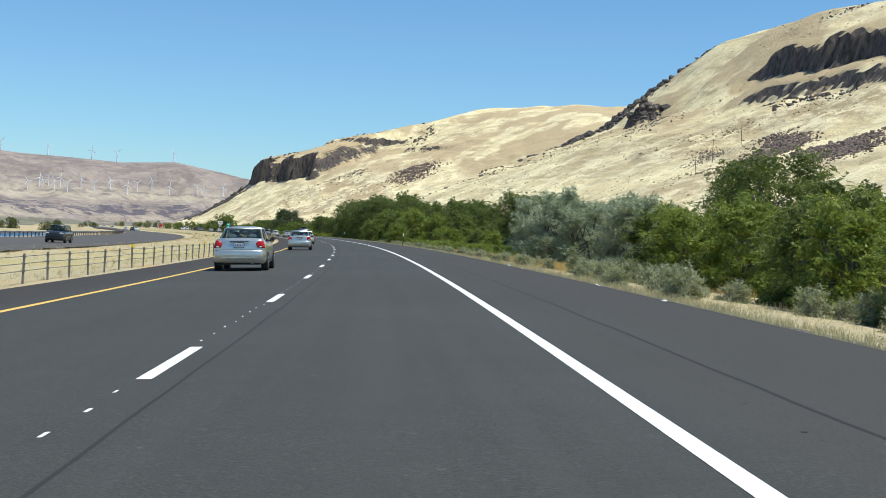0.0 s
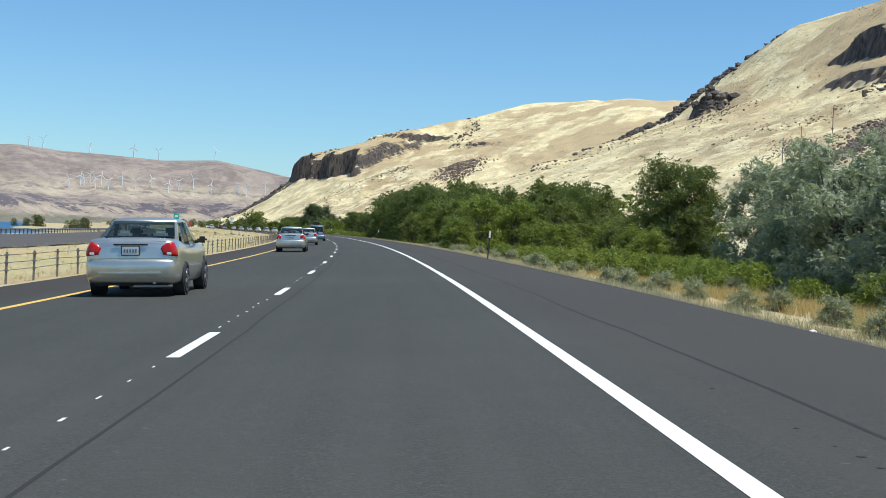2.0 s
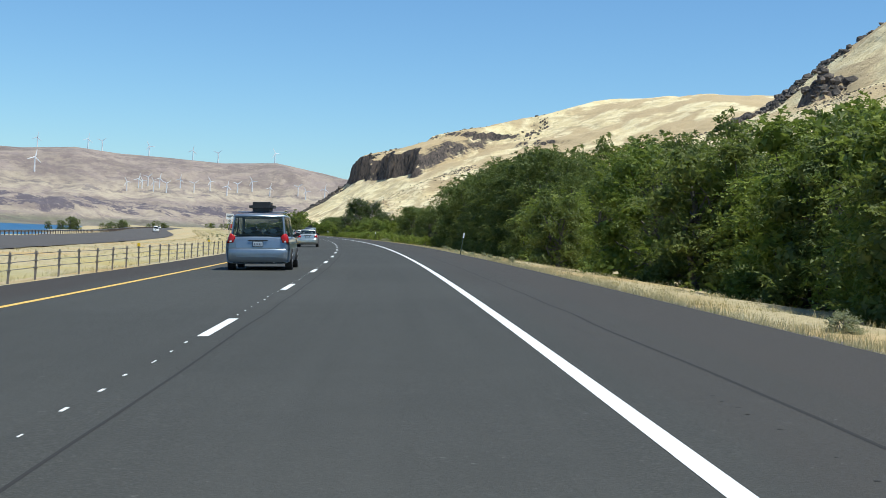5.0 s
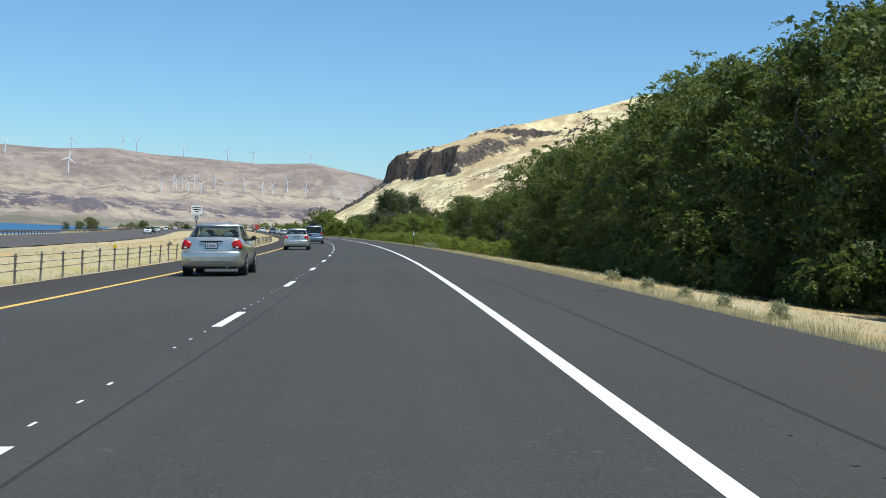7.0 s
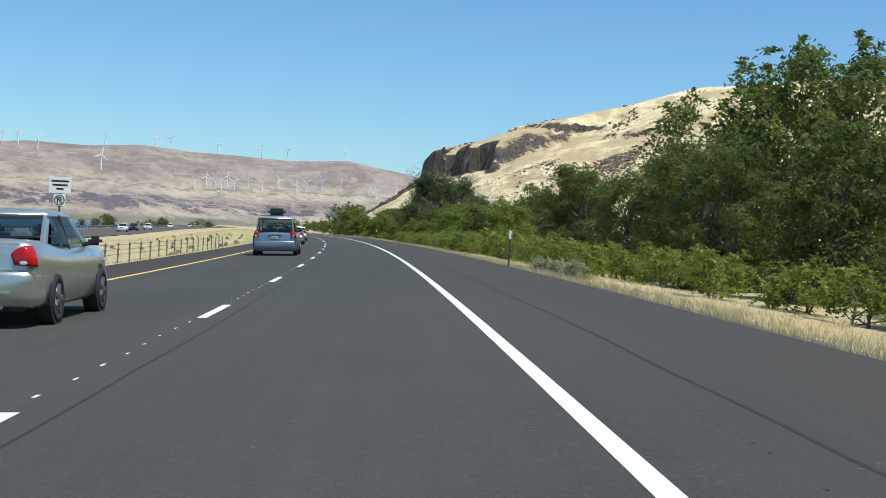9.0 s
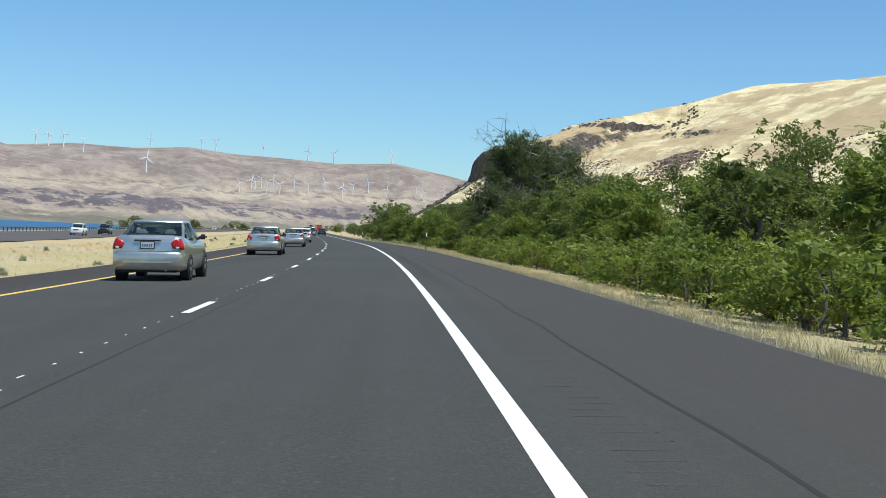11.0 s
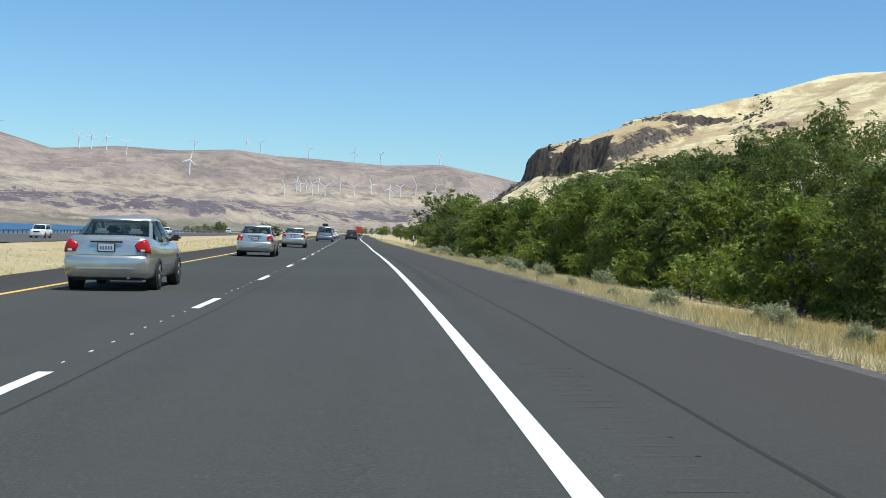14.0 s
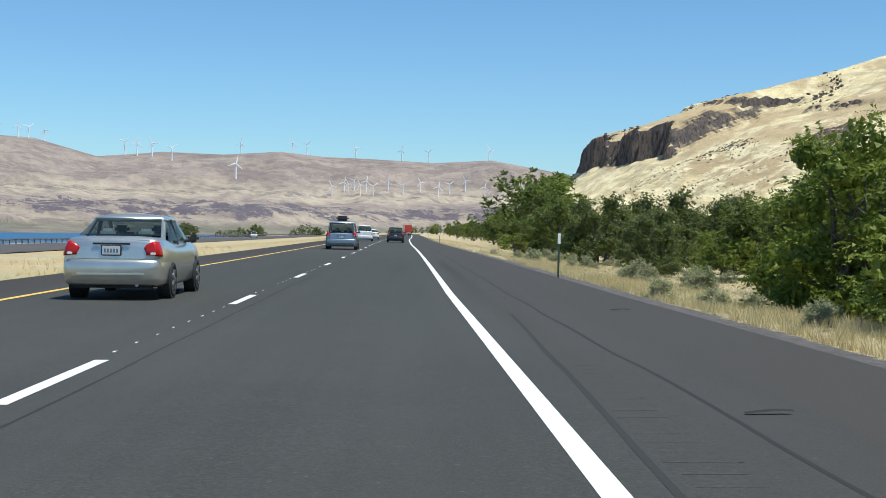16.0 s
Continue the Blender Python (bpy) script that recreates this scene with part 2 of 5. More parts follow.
ASPHALT = asphalt_material("asphalt", (0.0545, 0.0535, 0.047), (0.113, 0.11, 0.097), (0.0665, 0.065, 0.058), True)
ASPHALT_OLD = asphalt_material("old_asphalt", (0.095, 0.085, 0.078), (0.15, 0.135, 0.122), (0.11, 0.1, 0.09))
TAR = material("tar_joint", (0.036, 0.034, 0.032), 0.9, Specular_IOR_Level=0.2)
WHITE_PAINT = paint_material("white_road_paint", (0.8, 0.8, 0.78))
YELLOW_PAINT = paint_material("yellow_road_paint", (0.76, 0.47, 0.1))
VERGE = verge_material()
HILL = hill_material("dry_hillside", (0.77, 0.625, 0.345), (0.49, 0.362, 0.2), (0.92, 0.79, 0.49), (0.085, 0.07, 0.062), rock_slope=0.62, spot=0.61)
# haze over the far bank is put into these mauve-brown base tones
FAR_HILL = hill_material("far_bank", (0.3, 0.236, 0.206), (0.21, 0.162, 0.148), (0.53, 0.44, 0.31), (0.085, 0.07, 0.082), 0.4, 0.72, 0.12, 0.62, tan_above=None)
GREEN = leaf_material("green_leaves", [(0.055, 0.088, 0.014), (0.122, 0.168, 0.026), (0.21, 0.25, 0.04), (0.31, 0.33, 0.065)], 0.55)
DARK_GREEN = leaf_material("dark_leaves", [(0.02, 0.036, 0.013), (0.05, 0.076, 0.024), (0.115, 0.145, 0.04), (0.215, 0.24, 0.07)], 0.6)
JUNIPER = leaf_material("juniper_leaves", [(0.026, 0.042, 0.02), (0.042, 0.062, 0.029), (0.062, 0.086, 0.04), (0.095, 0.12, 0.056)], 0.7)
MID_GREEN = leaf_material("mid_green_leaves", [(0.03, 0.048, 0.014), (0.072, 0.098, 0.026), (0.135, 0.16, 0.042), (0.225, 0.24, 0.07)], 0.6)
DULL_GREEN = leaf_material("dull_green_leaves", [(0.05, 0.07, 0.025), (0.085, 0.105, 0.04), (0.12, 0.14, 0.055), (0.17, 0.18, 0.08)], 0.65)
OLIVE = leaf_material("silvery_leaves", [(0.2, 0.23, 0.16), (0.31, 0.34, 0.24), (0.4, 0.43, 0.315), (0.5, 0.52, 0.4)], 0.8)
SAGE = leaf_material("sage_leaves", [(0.24, 0.245, 0.15), (0.36, 0.36, 0.235), (0.46, 0.45, 0.31)], 0.95)
STRAW = leaf_material("straw", [(0.44, 0.34, 0.18), (0.6, 0.49, 0.28), (0.72, 0.62, 0.4)], 0.7)
BARK = bark_material("bark", (0.06, 0.05, 0.04), (0.18, 0.16, 0.14))
DEAD_WOOD = bark_material("dead_wood", (0.2, 0.17, 0.15), (0.4, 0.37, 0.34))

# ---- the road's line ----
KNOTS = [0, 100, 200, 300, 400, 500, 600, 750, 900]
BEND = [0.4345, 0.4336, 0.4234, 0.4294, 0.4349, 0.4272, 0.0416, 0.1835, 0.1834]      # per km
BANK = [0.0438, 0.0465, 0.0412, 0.0485, 0.0393, 0.0381, 0.0032, -0.015, -0.02]
LEVEL = [0.0, 0.216, 0.380, 0.563, 0.622, 0.631, 0.519, 0.522, 0.525]
STATION = np.arange(-20, 1000, 2.0)
_turn = np.cumsum(np.interp(STATION, KNOTS, BEND) * 1e-3) * 2
_turn -= np.interp(0, STATION, _turn)
_x, _y = np.cumsum(-np.sin(_turn)) * 2, np.cumsum(np.cos(_turn)) * 2
_x -= np.interp(0, STATION, _x)
_y -= np.interp(0, STATION, _y)


# carriageways run nearly straight past the bend to fit the camera's view, hills unshifted
STRAIGHT_S = [600, 700, 750, 800, 900, 1000, 1100, 1200, 1350, 1500]
STRAIGHT = [0, 0.5, 1.3, 2.8, 7.5, 14.0, 21.0, 28.0, 40.0, 52.0]


def bank(s):
    return np.interp(s, KNOTS, BANK)


def level(s):
    return np.interp(s, KNOTS, LEVEL)


def on_plan(s, u):
    """The place of a point s metres along the white edge line and u metres to its right."""
    s, u = np.asarray(s, float), np.asarray(u, float)
    u = u + np.interp(s, STRAIGHT_S, STRAIGHT) * (1 - np.clip((u - 30) / 90, 0, 1))
    h = np.interp(s, STATION, _turn)
    x, y = np.interp(s, STATION, _x), np.interp(s, STATION, _y)
    over = s - np.clip(s, STATION[0], STATION[-1])
    return x - np.sin(h) * over + np.cos(h) * u, y + np.cos(h) * over + np.sin(h) * u


def heading(s):
    return float(np.degrees(np.interp(s, STATION, _turn)))


def hash_grid(ix, iy, seed):
    v = np.sin(ix * 127.1 + iy * 311.7 + seed * 74.7) * 43758.5453
    return v - np.floor(v)


def value_noise(x, y, seed=0):
    ix, iy = np.floor(x), np.floor(y)
    fx, fy = x - ix, y - iy
    fx, fy = fx * fx * (3 - 2 * fx), fy * fy * (3 - 2 * fy)
    a, b = hash_grid(ix, iy, seed), hash_grid(ix + 1, iy, seed)
    c, d = hash_grid(ix, iy + 1, seed), hash_grid(ix + 1, iy + 1, seed)
    return (a + (b - a) * fx) * (1 - fy) + (c + (d - c) * fx) * fy - 0.5


def fbm(x, y, octaves=4, seed=0, gain=0.5):
    out, amp = 0, 1.0
    for k in range(octaves):
        out = out + amp * value_noise(x, y, seed + k)
        x, y, amp = x * 2.03 + 11.3, y * 2.03 + 5.7, amp * gain
    return out


def smooth(a, b, v):
    t = np.clip((v - a) / (b - a), 0, 1)
    return t * t * (3 - 2 * t)


def soft_min(a, b, k):
    h = np.clip(0.5 + 0.5 * (b - a) / k, 0, 1)
    return b + (a - b) * h - k * h * (1 - h)


HILL_S = [-200, 500, 820, 990, 1090, 1190, 1260, 1360, 1450, 1540, 1640, 1720, 1800, 1980, 2100, 2250, 2360, 2450, 2700]
CREST = [150, 150, 181, 176, 140, 120, 112, 112, 118, 140, 186, 201, 205, 216, 172, 134, 50, 16, 5]
FOOT_S = [-200, 450, 800, 980, 1080, 1250, 1480, 1600, 1700, 1820, 2000, 2300, 2700]
FOOT = [140, 140, 112, 122, 160, 290, 310, 300, 240, 196, 190, 190, 190]
RISE = [0.42, 0.42, 0.42, 0.41, 0.41, 0.43, 0.45, 0.48, 0.45, 0.43, 0.43, 0.35, 0.3]
SWELL = [0, 0, 0, 0, 0, 0, 0, 0, 0, 0.0004, 0.0011, 0.0021, 0.0021]


def hill(s, u):
    """Height of the hillside above the flat, with its basalt bands."""
    wob = 14 * fbm(s / 90, u / 140, 4, 3)
    d = np.clip(u - np.interp(s, FOOT_S, FOOT) + wob, 0, 540)
    z = np.interp(s, FOOT_S, RISE) * d + np.interp(s, FOOT_S, SWELL) * np.minimum(d, 140) ** 2
    z = z + np.interp(s, [500, 760, 960, 1150], [0, 0.4, 0.45, 0]) * np.clip(d - 235, 0, 130)
    ribs = np.abs(fbm(s / 70 + u / 400, u / 260, 4, 9)) * smooth(0, 60, z)
    z = z - 9 * ribs
    z = z + 3.0 * fbm(s / 30, u / 22, 5, 17, 0.6) * smooth(0, 25, z)

    def ledge(z, top, height, ends, seed, wide=9.0):
        """A band of cliff: the face at the height top, between two stations."""
        ragged = 20 * fbm(s / 60, u * 0, 4, seed) + 9 * fbm(s / 11, u / 60, 4, seed + 5, 0.65) + 5 * fbm(s / 4.5, u / 30, 3, seed + 9, 0.7)
        here = smooth(ends[0], ends[0] + ends[2], s) * (1 - smooth(ends[1] - ends[2], ends[1], s))
        return z + height * here * (smooth(-wide, wide, z - top + ragged * 0.4) - smooth(wide, wide + 3.2 * height, z - top + ragged * 0.4) * 0.75)

    z = ledge(z, 86, (32 - 14 * smooth(2180, 2300, s)) * (1 + 0.3 * fbm(s / 40, u * 0, 3, 37)), (1935, 2400, 30), 31, 2.0)
    z = ledge(z, 117, (19 - 6 * smooth(600, 780, s)) * (1 + 0.5 * fbm(s / 24, u * 0, 3, 39)), (380, 800, 24), 41, 1.2)
    z = ledge(z, 98, 6, (560, 790, 60), 47, 2.0)
    z = ledge(z, 134, 5, (1740, 1900, 40), 53, 2.0)
    z = ledge(z, 148, 5, (1900, 2230, 60), 59, 2.0)
    for cs, cu, r, h in ((892, 351, 14, 9), (884, 345, 9, 7), (1520, 330, 45, 4)):
        q = np.hypot((s - cs), (u - cu) * 1.2) + 0.9 * r * fbm(s / 8, u / 8, 4, int(cs), 0.6)
        z = z + h * (1 - smooth(r * 0.5, r, q)) * (1 + 0.9 * fbm(s / 5, u / 5, 3, int(cs) + 4))
    crest = np.interp(s, HILL_S, CREST) + 7 * fbm(s / 60, u / 60, 4, 21)
    z = soft_min(z, crest + 0.02 * (u - 450), 22)
    return np.maximum(z, 0)


def across(s):
    """Offset of the opposite carriageway's near edge, which draws away from the road."""
    return -22.3 - 0.0205 * np.clip(s, -200, 760)


def ground_z(s, u):
    """Height of the bare ground."""
    s, u = np.asarray(s, float), np.asarray(u, float)
    base, tilt = level(s), bank(s)
    right = base + tilt * 3.35 - 0.05 - 0.1 * np.clip(u - 3.35, 0, 1.4) - 0.5 * smooth(4.7, 12, u) + 0.012 * np.clip(u - 25, 0, 90)
    right = right + 0.12 * fbm(s / 3, u / 3, 3, 5) * smooth(3.6, 5, u) + 0.5 * fbm(s / 25, u / 25, 3, 6) * smooth(8, 30, u)
    right = right + hill(s, u) * smooth(60, 110, u)
    low = np.interp(s, [0, 700, 1000], [-0.72, -0.72, -0.5])
    left = base - tilt * 9.8 - 0.06 + (low - base + tilt * 9.8) * smooth(-9.8, -15, u) + 0.1 * fbm(s / 4, u / 3, 3, 8) * smooth(-9.9, -11, u)
    edge = across(s)
    brink = np.interp(s, [0, 700, 1180, 1270, 1400], [-45, -62, -76, -138, -138])
    left = left - 0.08 * smooth(0.9, -0.1, u - edge) - 5.0 * smooth(-18, -40, u - edge) - 13 * smooth(0, 30, brink - u)
    under = base + tilt * u - 0.12
    return np.where(u > 3.3, right, np.where(u < -9.75, left, under))


def sheet(name, ss, us, zfun, mat, uv=True, shift=None):
    """A height field over the road's plan."""
    s, u = np.meshgrid(ss, us, indexing="ij")
    if shift:
        u = u + shift(s)
    x, y = on_plan(s, u)
    z = zfun(s, u)
    n, m = s.shape
    i = np.arange(n * m).reshape(n, m)
    quads = np.stack([i[:-1, :-1], i[:-1, 1:], i[1:, 1:], i[1:, :-1]], -1).reshape(-1, 4)[:, ::-1]
    return grid_mesh(name, np.stack([x, y, z], -1).reshape(-1, 3), quads, mat, np.stack([s, u], -1).reshape(-1, 2) if uv else None)


def grid_mesh(name, verts, quads, mat, uvs=None, flat=False):
    me = bpy.data.meshes.new(name)
    me.vertices.add(len(verts))
    me.vertices.foreach_set("co", np.asarray(verts, np.float32).ravel())
    me.loops.add(quads.size)
    me.loops.foreach_set("vertex_index", quads.ravel().astype(np.int32))
    me.polygons.add(len(quads))
    me.polygons.foreach_set("loop_start", np.arange(0, quads.size, quads.shape[1], dtype=np.int32))
    v = np.asarray(verts, float)
    if quads.shape[1] == 4 and not flat:
        n = np.cross(v[quads[:, 1]] - v[quads[:, 0]], v[quads[:, 3]] - v[quads[:, 0]])
        soft = np.abs(n[:, 2]) > 0.72 * np.linalg.norm(n, axis=1)
    else:
        soft = np.full(len(quads), not flat)
    me.polygons.foreach_set("use_smooth", soft)
    if uvs is not None:
        layer = me.uv_layers.new(name="UVMap")
        layer.data.foreach_set("uv", np.asarray(uvs, np.float32)[quads.ravel()].ravel())
    me.update(calc_edges=True)
    me.validate()
    me.materials.append(mat)
    return new(name, me)


def part(name, bm, mat, parent, label=""):
    """Links a bmesh as one mesh object under a thing or a part."""
    me = bpy.data.meshes.new(name)
    bm.to_mesh(me)
    bm.free()
    me.materials.append(mat)
    ob = new(name, me)
    ob.parent = parent
    if label:
        tagged(ob, label)
    return ob


# ---- ground, road, water, hills ----
near_s = np.concatenate([np.arange(-160, 700, 2.0), np.arange(700, 2704, 8.0)])
near_u = np.concatenate([np.arange(-280, -64, 6.0), np.arange(-64, -27, 1.5), np.arange(-27, -9.8, 0.6), [-9.8, -9.76, -6, -3, 0, 3.28, 3.34], np.arange(3.4, 14, 0.4), np.arange(14, 40, 2.0), np.arange(40, 121, 4.0)])
tagged(sheet("ground", near_s, near_u, ground_z, VERGE), "dry sandy verge and median with bleached grass", "ground", kind="structure")
hill_s = np.concatenate([np.arange(-160, 420, 10.0), np.arange(420, 1300, 2.5), np.arange(1300, 1850, 4.0), np.arange(1850, 2500, 2.5), np.arange(2500, 2705, 8.0)])
hill_u = np.concatenate([np.arange(120, 560, 3.0), np.arange(560, 900, 8.0), np.arange(900, 1900, 60.0)])
tagged(sheet("hillside", hill_s, hill_u, ground_z, HILL), "sun-bleached grassy hills with dark basalt cliffs", "hills", kind="structure")


def road_z(s, u):
    return level(s) + bank(s) * u


road_s = np.concatenate([np.arange(-160, 1000, 2.0), np.arange(1000, 2500, 20.0)])
tagged(sheet("road", road_s, np.array([-9.8, -7.5, -5.6, -3.66, -1.8, 0, 1.15, 2.2, 3.35]), road_z, ASPHALT), "dark grey two-lane highway asphalt with wide shoulder", "road", kind="structure")
tagged(sheet("opposite_road", road_s, np.array([-15.6, -11, -7, -3.5, 0]), lambda s, u: ground_z(s, across(s) - 3) + 0.1, ASPHALT_OLD, shift=across), "worn grey opposite carriageway beyond the median", "road", kind="structure")


def stripe(name, ends, u, width, mat, lift=0.003, step=2.0, zfun=road_z, wave=0.0):
    ss = np.linspace(ends[0], ends[1], max(2, int((ends[1] - ends[0]) / step) + 1))
    us = np.array([-width / 2, width / 2])
    s, d = np.meshgrid(ss, us, indexing="ij")
    mid = u(ss) if callable(u) else np.full_like(ss, u)
    uu = d + (mid + wave * fbm(ss / 3, ss * 0, 3, 2))[:, None]
    x, y = on_plan(s, uu)
    z = zfun(s, uu) + lift
    n, m = s.shape
    i = np.arange(n * m).reshape(n, m)
    quads = np.stack([i[:-1, :-1], i[:-1, 1:], i[1:, 1:], i[1:, :-1]], -1).reshape(-1, 4)[:, ::-1]
    return grid_mesh(name, np.stack([x, y, z], -1).reshape(-1, 3), quads, mat)


tagged(stripe("edge_line", (-60, 1400), 0.0, 0.145, WHITE_PAINT), "solid white edge line on asphalt", "road marking", kind="structure")
tagged(stripe("median_line", (-60, 1400), -7.5, 0.15, YELLOW_PAINT), "solid yellow line along the left shoulder", "road marking", kind="structure")
lane_line = tagged(new("lane_line"), "white dashed lane line between two lanes", "road marking", kind="structure")
for k in range(-2, 74):
    end = 1.48 + 12.192 * k
    dash = stripe("dash", (end - 3.05, end), -3.66, 0.13, WHITE_PAINT, step=1.5)
    dash.parent = lane_line

BASALT = material("basalt", (0.07, 0.06, 0.056), 0.9)
nt, b, tc, geo = texture(BASALT)
grain = noise_tex(nt, geo.outputs["Position"], 0.5, 5, 0.7)
tone = mix(nt, geo.outputs["Random Per Island"], (0.035, 0.03, 0.029), (0.115, 0.095, 0.083))
nt.links.new(mix(nt, ramp(nt, grain, [(0.4, (0, 0, 0)), (0.7, (0.6, 0.6, 0.6))]), tone, (0.2, 0.165, 0.13)), b.inputs["Base Color"])
set_bump(nt, b, grain, 0.8, 0.4)
BROWN_SCREE = material("brown_scree", (0.17, 0.125, 0.1), 0.95)
nt, b, tc, geo = texture(BROWN_SCREE)
nt.links.new(mix(nt, geo.outputs["Random Per Island"], (0.13, 0.095, 0.08), (0.25, 0.185, 0.14)), b.inputs["Base Color"])


def boulders(name, spots, seed, mat):
    """Angular stones strewn along lines over the hillside: rows of two ends (s, u), width, count, smallest and largest size."""
    rng = np.random.default_rng(seed)
    g = (1 + 5 ** 0.5) / 2
    ico = np.array([(-1, g, 0), (1, g, 0), (-1, -g, 0), (1, -g, 0), (0, -1, g), (0, 1, g), (0, -1, -g), (0, 1, -g), (g, 0, -1), (g, 0, 1), (-g, 0, -1), (-g, 0, 1)]) / 1.9
    tris = np.array([(0, 11, 5), (0, 5, 1), (0, 1, 7), (0, 7, 10), (0, 10, 11), (1, 5, 9), (5, 11, 4), (11, 10, 2), (10, 7, 6), (7, 1, 8), (3, 9, 4), (3, 4, 2), (3, 2, 6), (3, 6, 8), (3, 8, 9), (4, 9, 5), (2, 4, 11), (6, 2, 10), (8, 6, 7), (9, 8, 1)])
    verts, faces, k = [], [], 0
    for (s0, u0), (s1, u1), wide, count, lo, hi in spots:
        q = rng.uniform(0, 1, count)
        off = wide * rng.normal(0, 0.5, (2, count))
        clump = 0.6 * wide * fbm(q * 14, q * 0, 3, seed)
        s, u = s0 + (s1 - s0) * q + off[0] + clump, u0 + (u1 - u0) * q + off[1] - clump
        x, y = on_plan(s, u)
        size = lo + (hi - lo) * rng.uniform(0, 1, count) ** 2.5
        mid = np.stack([x, y, ground_z(s, u) + 0.1 * size], -1)
        v = ico[None] * rng.uniform(0.7, 1.3, (count, 12, 1)) * (size[:, None] * rng.uniform(0.6, 1.4, (count, 3)))[:, None, :] * [0.6, 0.6, 0.5]
        verts.append((v + mid[:, None, :]).reshape(-1, 3))
        faces.append((tris[None] + (np.arange(count) * 12 + k)[:, None, None]).reshape(-1, 3))
        k += count * 12
    return grid_mesh(name, np.concatenate(verts), np.concatenate(faces), mat, flat=True)


tagged(boulders("basalt_rocks", [((990, 200), (985, 330), 20, 260, 0.4, 2.6), ((985, 335), (978, 415), 12, 700, 0.8, 5), ((975, 430), (930, 470), 9, 50, 1, 3.5), ((892, 351), (886, 346), 11, 200, 1.5, 6),
        ((700, 330), (640, 345), 14, 160, 0.8, 3.0), ((800, 440), (760, 470), 12, 60, 0.8, 2.5), ((2060, 480), (2180, 420), 14, 240, 1.5, 5), ((1990, 470), (2260, 300), 30, 260, 0.8, 3.0), ((1800, 400), (1850, 360), 20, 200, 0.8, 2.5), ((2310, 320), (2360, 270), 22, 500, 2.0, 8.0), ((2350, 290), (2420, 240), 22, 400, 2.0, 7.0), ((2230, 300), (2330, 262), 14, 300, 1.5, 5.0),
        ((1900, 500), (1960, 545), 16, 120, 1, 4), ((860, 335), (800, 300), 22, 160, 0.5, 1.6), ((930, 330), (960, 250), 22, 160, 0.5, 1.6)], 61, BASALT), "dark basalt rocks scattered over the dry slopes", "rocks", kind="stuff")
tagged(boulders("brown_scree", [((552, 236), (584, 278), 12, 3000, 0.7, 1.8), ((477, 236), (522, 262), 14, 3000, 0.7, 1.8), ((610, 245), (640, 262), 10, 500, 0.4, 1.0), ((1690, 420), (1710, 455), 26, 900, 1.2, 3.2)], 62, BROWN_SCREE), "brown scree patches on the dry slopes", "rocks", kind="stuff")

BRUSH = material("dry_brush", (0.16, 0.13, 0.075), 0.95)
nt, b, tc, geo = texture(BRUSH)
nt.links.new(mix(nt, geo.outputs["Random Per Island"], (0.14, 0.115, 0.065), (0.38, 0.31, 0.18)), b.inputs["Base Color"])
tagged(boulders("slope_brush", [((520, 200), (960, 230), 34, 540, 0.25, 1.02), ((560, 260), (960, 300), 34, 600, 0.25, 1.1), ((560, 320), (940, 370), 34, 480, 0.25, 1.1), ((600, 400), (900, 440), 30, 180, 0.3, 1.19),
        ((900, 345), (960, 330), 14, 156, 0.3, 1.36), ((820, 330), (880, 330), 12, 156, 0.3, 1.36), ((700, 250), (640, 330), 9, 210, 0.3, 1.27), ((600, 215), (560, 250), 9, 150, 0.3, 1.27), ((1080, 330), (1500, 360), 60, 420, 0.5, 2.04), ((1600, 330), (1900, 320), 60, 420, 0.6, 2.21)], 64, BRUSH), "low dry brush and stones dotting the slopes", "brush", kind="stuff")

# ---- river and the far bank ----
water = material("river_water", (0.03, 0.11, 0.22), 0.4, Specular_IOR_Level=0.2)
nt, b, tc, geo = texture(water)
set_bump(nt, b, noise_tex(nt, geo.outputs["Position"], 0.25, 4, 0.6), 0.35, 0.4)
ang = np.linspace(0, 2 * np.pi, 97)[:-1]
ring = np.concatenate([[[0, 0]], 4850 * np.stack([np.cos(ang), np.sin(ang)], -1)])
tri = np.array([[0, 1 + i, 1 + (i + 1) % 96] for i in range(96)])
tagged(grid_mesh("river", np.c_[ring + [-30, 290], np.full(97, -8.5)], tri, water), "wide blue river beyond the highway", "river", kind="structure")

FAR_O = (-30.0, 290.0)
SKY_A = [-20, 0, 5, 6.5, 7.6, 9.6, 12, 14.6, 16.5, 18.3, 20.6, 23, 25.6, 28, 30.6, 36, 45, 70, 100]
SKY_E = [1.4, 1.7, 2.1, 2.45, 2.68, 3.02, 2.88, 3.0, 3.05, 3.22, 3.05, 3.1, 2.85, 3.5, 3.63, 3.8, 3.4, 3.0, 2.0]


